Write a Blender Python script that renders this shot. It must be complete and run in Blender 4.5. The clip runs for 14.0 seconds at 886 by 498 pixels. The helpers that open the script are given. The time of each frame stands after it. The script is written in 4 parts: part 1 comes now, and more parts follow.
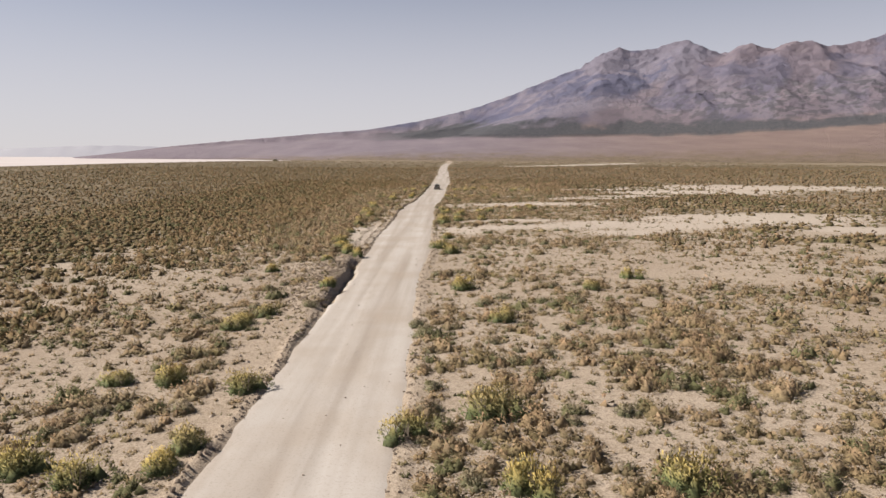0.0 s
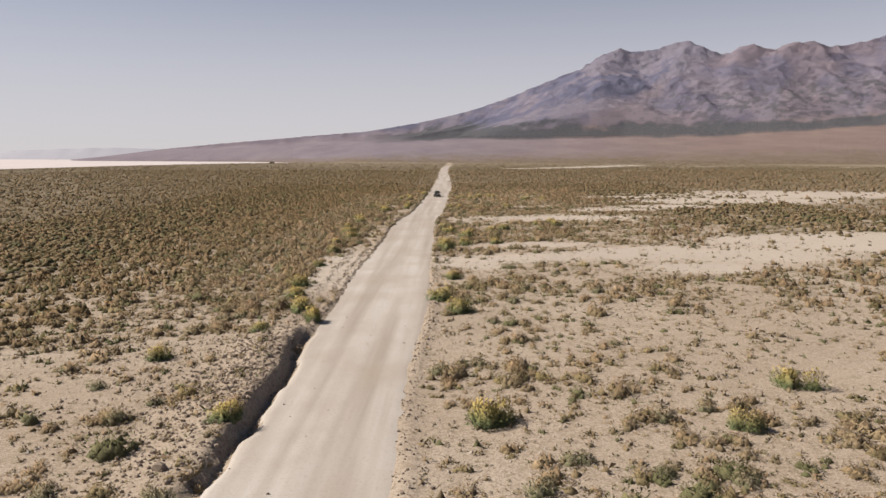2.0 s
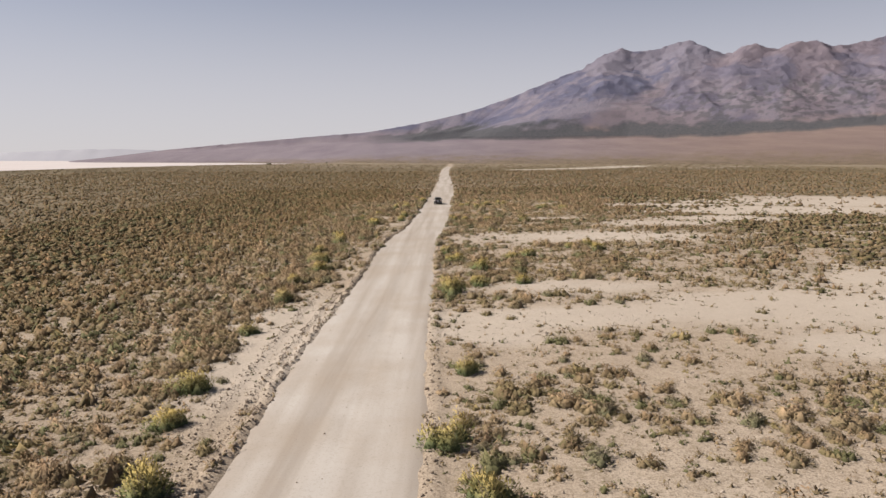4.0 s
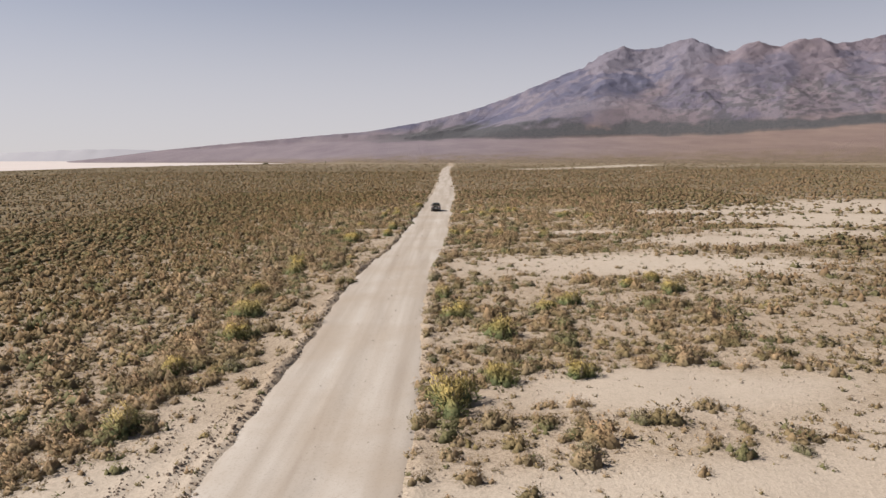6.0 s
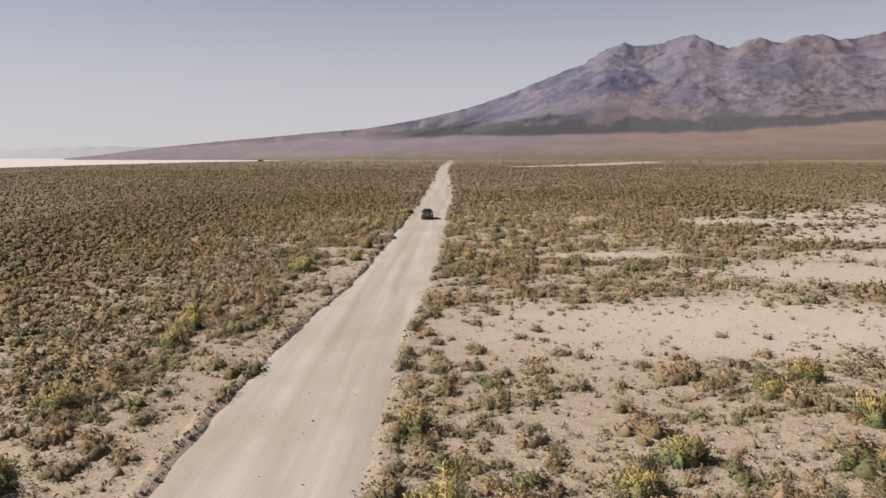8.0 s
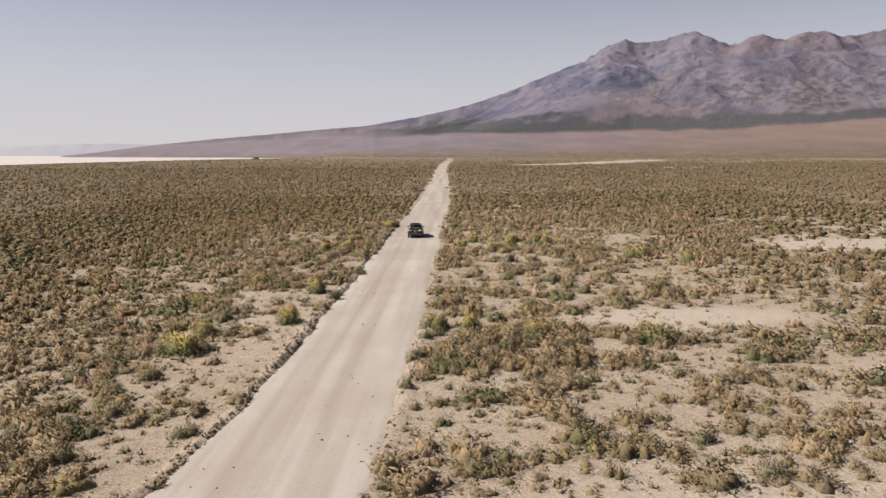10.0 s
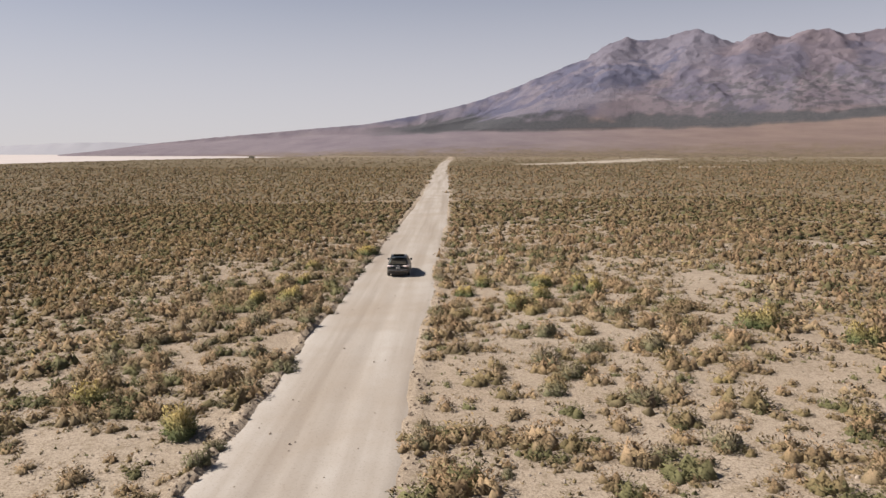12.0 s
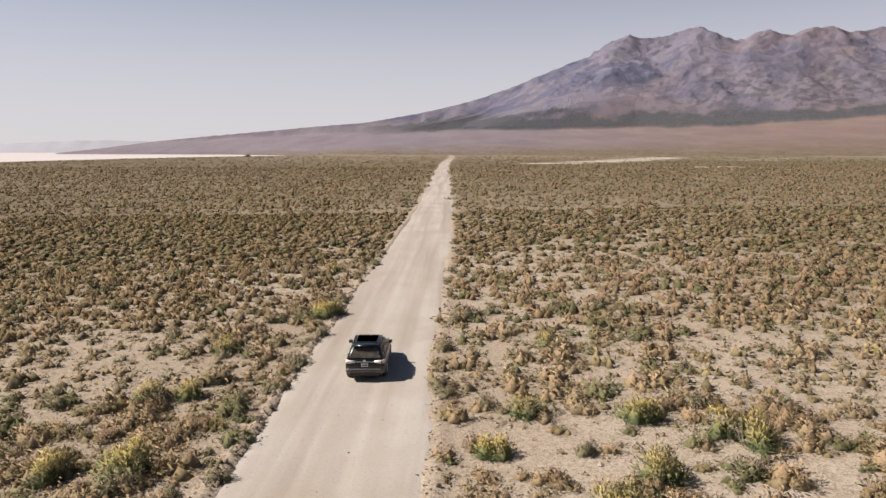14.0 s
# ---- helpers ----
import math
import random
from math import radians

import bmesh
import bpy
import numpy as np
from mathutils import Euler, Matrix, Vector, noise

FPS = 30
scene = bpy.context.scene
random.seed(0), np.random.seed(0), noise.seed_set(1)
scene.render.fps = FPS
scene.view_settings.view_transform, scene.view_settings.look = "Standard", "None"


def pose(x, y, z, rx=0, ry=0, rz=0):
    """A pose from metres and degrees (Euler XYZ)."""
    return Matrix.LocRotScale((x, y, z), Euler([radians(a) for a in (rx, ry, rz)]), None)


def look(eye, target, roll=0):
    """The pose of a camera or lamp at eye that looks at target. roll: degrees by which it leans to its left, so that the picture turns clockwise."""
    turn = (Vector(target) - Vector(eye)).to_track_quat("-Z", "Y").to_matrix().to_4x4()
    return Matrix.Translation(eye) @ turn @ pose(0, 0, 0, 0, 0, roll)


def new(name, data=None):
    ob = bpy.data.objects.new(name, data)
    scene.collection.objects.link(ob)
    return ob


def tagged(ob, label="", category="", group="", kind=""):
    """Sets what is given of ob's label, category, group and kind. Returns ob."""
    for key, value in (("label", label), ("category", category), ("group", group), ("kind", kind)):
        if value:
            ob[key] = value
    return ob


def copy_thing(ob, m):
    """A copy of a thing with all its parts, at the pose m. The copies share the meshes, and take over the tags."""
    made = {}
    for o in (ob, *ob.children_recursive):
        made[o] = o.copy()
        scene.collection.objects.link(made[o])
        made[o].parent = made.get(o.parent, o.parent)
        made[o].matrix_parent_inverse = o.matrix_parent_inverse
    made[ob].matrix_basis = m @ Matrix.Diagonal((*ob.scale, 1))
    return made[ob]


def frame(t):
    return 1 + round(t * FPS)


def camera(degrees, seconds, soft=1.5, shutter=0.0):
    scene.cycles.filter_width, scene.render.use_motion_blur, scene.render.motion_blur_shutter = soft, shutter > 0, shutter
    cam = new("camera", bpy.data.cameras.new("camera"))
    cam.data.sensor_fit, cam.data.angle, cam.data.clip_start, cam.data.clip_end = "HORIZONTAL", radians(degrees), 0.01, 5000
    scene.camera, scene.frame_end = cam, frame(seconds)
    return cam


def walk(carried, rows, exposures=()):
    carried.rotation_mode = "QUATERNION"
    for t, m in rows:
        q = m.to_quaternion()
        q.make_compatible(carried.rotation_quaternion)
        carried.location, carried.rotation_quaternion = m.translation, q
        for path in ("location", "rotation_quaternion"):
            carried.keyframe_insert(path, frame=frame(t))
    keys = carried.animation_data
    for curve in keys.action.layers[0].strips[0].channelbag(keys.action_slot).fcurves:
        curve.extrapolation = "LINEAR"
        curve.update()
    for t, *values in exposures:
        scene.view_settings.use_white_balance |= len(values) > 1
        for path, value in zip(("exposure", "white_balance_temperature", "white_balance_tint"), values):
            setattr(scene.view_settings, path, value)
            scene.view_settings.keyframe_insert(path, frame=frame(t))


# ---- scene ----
cam = camera(65.5, 14.0, soft=1.5)
# seconds, x, y, z, yaw, pitch, lean to the left
ROWS = [
    (0, 0.000, -0.000, 11.498, 0.378, -7.688, 0.265),
    (0.5, -0.190, 7.374, 11.572, 0.385, -7.640, 0.231),
    (1, -0.347, 14.746, 11.643, 0.384, -7.607, 0.201),
    (1.5, -0.461, 22.112, 11.713, 0.383, -7.567, 0.182),
    (2, -0.549, 29.467, 11.776, 0.384, -7.545, 0.170),
    (2.5, -0.644, 36.811, 11.832, 0.385, -7.524, 0.152),
    (3, -0.802, 44.145, 11.868, 0.391, -7.506, 0.122),
    (3.5, -0.959, 51.472, 11.877, 0.406, -7.492, 0.092),
    (4, -1.061, 58.798, 11.860, 0.438, -7.480, 0.068),
    (6.5, -0.684, 95.430, 11.480, 0.518, -7.576, -0.096),
    (7, -0.437, 102.758, 11.389, 0.516, -7.638, -0.099),
    (7.5, -0.178, 110.084, 11.303, 0.510, -7.703, -0.087),
    (8, 0.067, 117.404, 11.236, 0.493, -7.757, -0.068),
    (10.5, 0.843, 153.891, 11.310, 0.489, -7.988, -0.038),
    (11, 0.911, 161.165, 11.352, 0.505, -8.010, -0.042),
    (11.5, 0.955, 168.426, 11.396, 0.522, -8.031, -0.046),
    (12, 0.961, 175.664, 11.435, 0.529, -8.070, -0.055),
    (12.5, 0.896, 182.876, 11.471, 0.541, -8.116, -0.058),
    (13, 0.797, 190.069, 11.515, 0.550, -8.144, -0.046),
    (13.5, 0.687, 197.248, 11.565, 0.568, -8.170, -0.021),
    (14, 0.560, 204.418, 11.620, 0.598, -8.200, -0.001),
]


def aim(x, y, z, yaw, pitch, lean):
    a, p = radians(yaw), radians(pitch)
    return look((x, y, z), (x - math.sin(a) * math.cos(p), y + math.cos(a) * math.cos(p), z + math.sin(p)), lean)


EXPOSURE, KELVIN, TINT = 0.8, 6500, 10
# the camera's own exposure drifts a little on the way: seconds, stops
DRIFT = ((0, 0.0), (0.5, -0.04), (1, -0.03), (1.5, -0.06), (2, -0.08), (2.5, -0.07), (3, -0.08), (3.5, -0.14), (4, -0.08), (6.5, -0.08), (7, -0.02), (7.5, 0.0),
         (8, -0.14), (10.5, -0.01), (11, 0.03), (11.5, -0.07), (12, -0.08), (12.5, 0.05), (13, 0.05), (13.5, 0.0), (14, 0.04))
walk(cam, [(t, aim(*row)) for t, *row in ROWS], exposures=[(t, EXPOSURE + stops, KELVIN, TINT) for t, stops in DRIFT])

# ---- world and sun ----
SUN_HEIGHT, SUN_AHEAD = 44.0, 6.0  # degrees above the ground; degrees ahead of straight left
world = bpy.data.worlds.new("desert_sky")
scene.world = world
world.use_nodes = True
wn, wl = world.node_tree.nodes, world.node_tree.links
wn.clear()
sky = wn.new("ShaderNodeTexSky")
sky.sky_type, sky.sun_disc = "NISHITA", False
sky.sun_elevation, sky.sun_rotation = radians(SUN_HEIGHT), radians(-90 + SUN_AHEAD)
sky.altitude, sky.air_density, sky.dust_density, sky.ozone_density = 1800, 0.75, 1.0, 0.3
back = wn.new("ShaderNodeBackground")
back.inputs["Strength"].default_value = 0.05
out = wn.new("ShaderNodeOutputWorld")
# dry haze, thick at the horizon and gone overhead
where, split, rise_ = wn.new("ShaderNodeTexCoord"), wn.new("ShaderNodeSeparateXYZ"), wn.new("ShaderNodeMapRange")
rise_.interpolation_type = "SMOOTHSTEP"
rise_.inputs["From Min"].default_value, rise_.inputs["From Max"].default_value = 0.0, 0.42
rise_.inputs["To Min"].default_value, rise_.inputs["To Max"].default_value = 0.88, 0.0
haze = wn.new("ShaderNodeMix")
haze.data_type = "RGBA"
haze.inputs["B"].default_value = (7.75, 7.3, 7.55, 1)
wl.new(where.outputs["Generated"], split.inputs[0])
wl.new(split.outputs["Z"], rise_.inputs["Value"])
wl.new(rise_.outputs[0], haze.inputs["Factor"])
wl.new(sky.outputs[0], haze.inputs["A"])
wl.new(haze.outputs["Result"], back.inputs["Color"])
wl.new(back.outputs[0], out.inputs["Surface"])

sun = new("sun", bpy.data.lights.new("sun", "SUN"))
sun.data.energy, sun.data.angle, sun.data.color = 5.0, radians(0.6), (1.0, 0.93, 0.83)
sx = -math.cos(radians(SUN_AHEAD)) * math.cos(radians(SUN_HEIGHT))
sy = math.sin(radians(SUN_AHEAD)) * math.cos(radians(SUN_HEIGHT))
sun.matrix_world = look((100 * sx, 100 * sy, 100 * math.sin(radians(SUN_HEIGHT))), (0, 0, 0))


# ---- materials ----
def material(name, roughness=0.9, metallic=0.0):
    m = bpy.data.materials.new(name)
    m.use_nodes = True
    b = m.node_tree.nodes["Principled BSDF"]
    b.inputs["Roughness"].default_value, b.inputs["Metallic"].default_value = roughness, metallic
    if roughness >= 0.9:
        b.inputs["Specular IOR Level"].default_value = 0.06  # earth and rock, dull even at a flat angle
    return m, m.node_tree.nodes, m.node_tree.links, b


def position(n, l, scale=(1, 1, 1)):
    g = n.new("ShaderNodeNewGeometry")
    m = n.new("ShaderNodeMapping")
    m.inputs["Scale"].default_value = scale
    l.new(g.outputs["Position"], m.inputs["Vector"])
    return m.outputs[0]


def noisy(n, l, vec, scale, detail=4.0, rough=0.55, distort=0.0):
    t = n.new("ShaderNodeTexNoise")
    t.inputs["Scale"].default_value, t.inputs["Detail"].default_value = scale, detail
    t.inputs["Roughness"].default_value, t.inputs["Distortion"].default_value = rough, distort
    l.new(vec, t.inputs["Vector"])
    return t.outputs["Fac"]


def ramp(n, l, fac, *stops):
    r = n.new("ShaderNodeValToRGB")
    e = r.color_ramp.elements
    while len(e) < len(stops):
        e.new(0.5)
    for k, (p, c) in enumerate(stops):
        e[k].position, e[k].color = p, ((c, c, c, 1) if isinstance(c, (int, float)) else (*c, 1))
    l.new(fac, r.inputs[0])
    return r.outputs[0]


def mix(n, l, fac, a, b, how="MIX"):
    m = n.new("ShaderNodeMix")
    m.data_type, m.blend_type = "RGBA", how
    for sock, v in ((m.inputs["Factor"], fac), (m.inputs["A"], a), (m.inputs["B"], b)):
        if isinstance(v, (int, float)):
            sock.default_value = v
        elif isinstance(v, tuple):
            sock.default_value = (*v, 1)
        else:
            l.new(v, sock)
    return m.outputs["Result"]


def attribute(n, name):
    a = n.new("ShaderNodeAttribute")
    a.attribute_name = name
    return a


def bumped(n, l, b, height, strength, distance):
    u = n.new("ShaderNodeBump")
    u.inputs["Strength"].default_value, u.inputs["Distance"].default_value = strength, distance
    l.new(height, u.inputs["Height"])
    l.new(u.outputs[0], b.inputs["Normal"])


def sand_material():
    m, n, l, b = material("desert_sand", 0.95)
    v = position(n, l)
    broad = noisy(n, l, v, 0.035, 5)
    mid = noisy(n, l, v, 0.5, 5, 0.6)
    fine = noisy(n, l, v, 5.0, 4, 0.7)
    col = ramp(n, l, broad, (0.3, (0.302, 0.233, 0.181)), (0.5, (0.353, 0.282, 0.224)), (0.7, (0.405, 0.335, 0.275)))
    col = mix(n, l, ramp(n, l, mid, (0.35, 0.0), (0.75, 0.5)), col, (0.271, 0.21, 0.158))
    col = mix(n, l, ramp(n, l, fine, (0.51, 0.0), (0.64, 0.75)), col, (0.183, 0.135, 0.1))
    grit = noisy(n, l, v, 13.0, 3, 0.7)
    col = mix(n, l, ramp(n, l, grit, (0.53, 0.0), (0.62, 0.7)), col, (0.177, 0.134, 0.098))
    col = mix(n, l, ramp(n, l, grit, (0.36, 0.65), (0.45, 0.0)), col, (0.437, 0.362, 0.303))
    litter = noisy(n, l, v, 1.7, 6, 0.8)
    col = mix(n, l, ramp(n, l, litter, (0.52, 0.0), (0.62, 0.65)), col, (0.22, 0.17, 0.122))
    # pale salt crust on the bare flats
    crust = attribute(n, "crust").outputs["Fac"]
    col = mix(n, l, crust, col, (0.448, 0.388, 0.342))
    # distant scrub too small to stand as plants, and darker ground among dense shrubs
    cover = attribute(n, "scrub").outputs["Fac"]
    dots = noisy(n, l, position(n, l, (1, 0.3, 1)), 0.28, 6, 0.8)
    dots = mix(n, l, 0.45, dots, noisy(n, l, position(n, l, (1, 0.25, 1)), 0.06, 5, 0.7))
    scrub = ramp(n, l, dots, (0.40, (0.046, 0.036, 0.018)), (0.5, (0.103, 0.077, 0.041)), (0.64, (0.172, 0.128, 0.08)))
    col = mix(n, l, 1.0, mix(n, l, cover, col, scrub), (0.885, 0.895, 0.88), "MULTIPLY")
    l.new(col, b.inputs["Base Color"])
    bumped(n, l, b, mix(n, l, 0.6, mid, fine), 0.8, 0.12)
    return m


def road_material():
    m, n, l, b = material("gravel_road", 0.92)
    long = noisy(n, l, position(n, l, (1.0, 0.03, 1)), 0.55, 4, 0.55, 0.25)
    mid = noisy(n, l, position(n, l), 0.14, 5, 0.6)
    fine = noisy(n, l, position(n, l), 9.0, 5, 0.8)
    col = ramp(n, l, long, (0.34, (0.29, 0.243, 0.207)), (0.5, (0.363, 0.316, 0.28)), (0.66, (0.42, 0.374, 0.34)))
    col = mix(n, l, ramp(n, l, mid, (0.42, 0.0), (0.68, 0.55)), col, (0.294, 0.234, 0.185))
    col = mix(n, l, ramp(n, l, fine, (0.53, 0.0), (0.68, 0.5)), col, (0.201, 0.158, 0.123))
    col = mix(n, l, 1.0, col, (0.885, 0.90, 0.905), "MULTIPLY")
    l.new(col, b.inputs["Base Color"])
    bumped(n, l, b, mix(n, l, 0.7, long, fine), 0.4, 0.03)
    return m


def plain_material(name, low, high, scale=3.0, roughness=0.9, bump=0.0, metallic=0.0):
    m, n, l, b = material(name, roughness, metallic)
    v = position(n, l)
    f = noisy(n, l, v, scale, 5, 0.6)
    l.new(ramp(n, l, f, (0.3, low), (0.7, high)), b.inputs["Base Color"])
    if bump:
        bumped(n, l, b, f, 0.6, bump)
    return m


def leafy(n, l, b, col):
    """Thin leaves: light passes through them."""
    l.new(col, b.inputs["Base Color"])
    b.inputs["Specular IOR Level"].default_value = 0.15
    t, x = n.new("ShaderNodeBsdfTranslucent"), n.new("ShaderNodeMixShader")
    x.inputs[0].default_value = 0.16
    l.new(col, t.inputs["Color"])
    l.new(b.outputs[0], x.inputs[1])
    l.new(t.outputs[0], x.inputs[2])
    l.new(x.outputs[0], n["Material Output"].inputs["Surface"])


def twiggy(n, l, b, vec, scale):
    """Fine mottle of twigs and gaps, and its relief."""
    f = noisy(n, l, vec, scale, 4, 0.75)
    bumped(n, l, b, f, 0.6, 0.4 / scale)
    return ramp(n, l, f, (0.34, (0.72, 0.75, 0.70)), (0.52, (1.0, 1.0, 0.98)), (0.68, (1.18, 1.16, 1.14)))


def leaf_material(name):
    """Leaf colour comes from the plant's own tint, broken up by twigs."""
    m, n, l, b = material(name, 0.8)
    tint = attribute(n, "tint").outputs["Color"]
    leafy(n, l, b, mix(n, l, 1.0, tint, twiggy(n, l, b, position(n, l), 15.0), "MULTIPLY"))
    return m


def bush_material(name, a, bcol, c, under=None):
    """Leaf colour of a single plant: a step of its own by Object Info's Random, broken up by twigs."""
    m, n, l, b = material(name, 0.8)
    o = n.new("ShaderNodeObjectInfo")
    col = ramp(n, l, o.outputs["Random"], (0.0, a), (0.5, bcol), (1.0, c))
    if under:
        # dry flower heads at the tips; the green below is darkened for shade
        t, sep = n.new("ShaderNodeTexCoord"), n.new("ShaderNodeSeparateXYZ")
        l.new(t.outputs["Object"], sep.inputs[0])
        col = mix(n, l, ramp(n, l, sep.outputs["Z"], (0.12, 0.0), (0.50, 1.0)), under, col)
    # dead-wood brown inside, standing in for the shade between the sprays
    col = mix(n, l, ramp(n, l, attribute(n, "core_shade").outputs["Fac"], (0.0, 0.0), (1.0, 0.62)), col, (0.062, 0.05, 0.034))
    leafy(n, l, b, mix(n, l, 1.0, col, twiggy(n, l, b, position(n, l), 15.0), "MULTIPLY"))
    return m


def mountain_material():
    m, n, l, b = material("hazed_mountain_rock", 0.95)
    v = position(n, l)
    big = noisy(n, l, v, 0.0035, 6, 0.6, 0.6)
    mid = noisy(n, l, v, 0.016, 6, 0.65, 0.4)
    spots = noisy(n, l, v, 0.085, 5, 0.75)
    # distance haze is put into these colours: mauve, bluish and low in contrast
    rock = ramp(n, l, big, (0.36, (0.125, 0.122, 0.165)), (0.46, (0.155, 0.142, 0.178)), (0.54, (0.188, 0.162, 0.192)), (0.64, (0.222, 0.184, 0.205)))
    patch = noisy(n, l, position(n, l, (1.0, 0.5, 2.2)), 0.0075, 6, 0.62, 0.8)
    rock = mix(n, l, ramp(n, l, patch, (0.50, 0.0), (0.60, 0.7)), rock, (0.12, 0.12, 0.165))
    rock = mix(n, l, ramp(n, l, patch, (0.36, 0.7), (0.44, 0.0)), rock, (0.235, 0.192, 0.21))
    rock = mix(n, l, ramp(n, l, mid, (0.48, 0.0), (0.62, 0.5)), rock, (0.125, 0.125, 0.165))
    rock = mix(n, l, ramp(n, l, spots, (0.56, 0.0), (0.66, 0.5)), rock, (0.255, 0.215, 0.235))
    fan = ramp(n, l, noisy(n, l, position(n, l, (0.6, 0.25, 0.6)), 0.012, 6, 0.7), (0.3, (0.17, 0.133, 0.136)), (0.5, (0.2, 0.159, 0.158)), (0.72, (0.235, 0.188, 0.178)))
    woods = ramp(n, l, spots, (0.3, (0.055, 0.057, 0.065)), (0.7, (0.095, 0.093, 0.099)))
    belt = attribute(n, "belt").outputs["Color"]
    sep = n.new("ShaderNodeSeparateColor")
    l.new(belt, sep.inputs[0])
    # dark bluish and pale bands along the spurs
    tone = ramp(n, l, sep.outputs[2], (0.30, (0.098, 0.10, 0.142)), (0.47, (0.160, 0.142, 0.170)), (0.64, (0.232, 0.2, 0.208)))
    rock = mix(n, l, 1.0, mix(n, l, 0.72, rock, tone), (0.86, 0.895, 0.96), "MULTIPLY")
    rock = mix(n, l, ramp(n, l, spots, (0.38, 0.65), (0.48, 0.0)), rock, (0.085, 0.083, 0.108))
    # warmer rock and gravel, with less painted haze, on the nearer ridge and its fan
    warm = attribute(n, "warm").outputs["Fac"]
    rock = mix(n, l, ramp(n, l, warm, (0.0, 0.0), (1.0, 0.6)), rock, (0.195, 0.148, 0.146))
    # the far fan is turned bluer for haze
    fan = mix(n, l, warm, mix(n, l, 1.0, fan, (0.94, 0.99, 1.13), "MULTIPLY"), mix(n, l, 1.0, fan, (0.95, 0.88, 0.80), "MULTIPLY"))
    # rock evened out towards mauve, again as painted haze
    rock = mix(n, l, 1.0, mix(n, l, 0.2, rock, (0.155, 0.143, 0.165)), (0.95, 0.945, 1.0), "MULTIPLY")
    col = mix(n, l, sep.outputs[0], fan, rock)
    col = mix(n, l, sep.outputs[1], col, woods)
    plain = ramp(n, l, noisy(n, l, position(n, l, (1, 0.3, 1)), 0.10, 6, 0.8), (0.38, (0.09, 0.07, 0.046)), (0.5, (0.155, 0.118, 0.08)), (0.64, (0.22, 0.168, 0.12)))
    col = mix(n, l, attribute(n, "scrub").outputs["Fac"], col, plain)
    l.new(col, b.inputs["Base Color"])
    bumped(n, l, b, mix(n, l, 0.6, mid, spots), 0.8, 18.0)
    return m


SAND = sand_material()
ROAD = road_material()
CLOD = plain_material("dry_clods", (0.15, 0.118, 0.092), (0.30, 0.24, 0.19), 3.0, 0.95)
LAKEBED = plain_material("salt_lakebed", (0.39, 0.345, 0.335), (0.47, 0.42, 0.41), 0.006, 0.9)
PEBBLE = plain_material("pale_pebbles", (0.20, 0.16, 0.125), (0.46, 0.39, 0.33), 5.0, 0.9)
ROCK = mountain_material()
# haze of distance painted in as a pale blue-grey
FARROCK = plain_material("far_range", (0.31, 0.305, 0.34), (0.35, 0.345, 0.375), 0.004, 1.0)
LEAF = leaf_material("scrub_leaf")
TREE_LEAF = plain_material("far_tree_leaf", (0.06, 0.06, 0.035), (0.11, 0.10, 0.06), 0.5)
BARK = plain_material("grey_bark", (0.10, 0.08, 0.06), (0.20, 0.16, 0.13), 6.0)
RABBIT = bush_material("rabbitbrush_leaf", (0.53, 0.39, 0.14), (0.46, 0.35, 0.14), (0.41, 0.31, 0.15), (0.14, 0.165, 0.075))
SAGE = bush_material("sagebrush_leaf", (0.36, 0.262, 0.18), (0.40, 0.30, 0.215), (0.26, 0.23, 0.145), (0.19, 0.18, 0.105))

# ---- shared noise and lie of the land ----
LATTICE = np.random.RandomState(7).rand(256, 256)


def value_noise(x, y):
    xi, yi = np.floor(x).astype(int), np.floor(y).astype(int)
    fx, fy = x - xi, y - yi
    fx, fy = fx * fx * (3 - 2 * fx), fy * fy * (3 - 2 * fy)
    g = lambda a, b: LATTICE[a % 256, b % 256]
    return (g(xi, yi) * (1 - fx) + g(xi + 1, yi) * fx) * (1 - fy) + (g(xi, yi + 1) * (1 - fx) + g(xi + 1, yi + 1) * fx) * fy


def fbm(x, y, octaves=4, gain=0.5):
    total, size, norm = 0, 1.0, 0
    for k in range(octaves):
        total = total + size * value_noise(x * 2**k + 17.3 * k, y * 2**k + 5.1 * k)
        norm += size
        size *= gain
    return total / norm


def step(a, b, v):
    t = np.clip((v - a) / (b - a), 0, 1)
    return t * t * (3 - 2 * t)


ROAD_Y = (-60, 22, 45, 60, 70, 83, 96, 117, 133, 145, 155, 166, 177, 200, 210, 225, 245, 270, 300, 340, 370, 480, 610, 740, 850, 1000, 1060, 1300)
ROAD_X = (-5.2, -5.3, -5.7, -5.95, -6.0, -6.0, -6.2, -6.25, -6.2, -6.35, -6.25, -5.8, -5.0, -4.35, -4.4, -3.95, -3.75, -3.35, -2.95, -2.6, -2.6, -3.1, -3.8, -4.0, -3.6, -1.0, 0.6, 3.0)
ROAD_HALF = 3.45


def road_x(y):
    return np.interp(y, ROAD_Y, ROAD_X) - 0.12


def edge_wobble(y, side):
    broad = np.interp(y, (45, 60, 70, 83, 96, 117, 145, 170, 200, 215, 245, 270, 310), (0.1, -0.05, 0.22, 0.45, 0.5, 0.45, 0.35, 0.2, 0.0, 0.05, 0.15, 0.2, 0.1))
    return (2 * side - 1) * broad + 0.5 * (value_noise(y / 11.0, 31.0 + 9 * side + 0 * y) - 0.5) + 0.3 * (value_noise(y / 1.1, 57.0 + 9 * side + 0 * y) - 0.5)


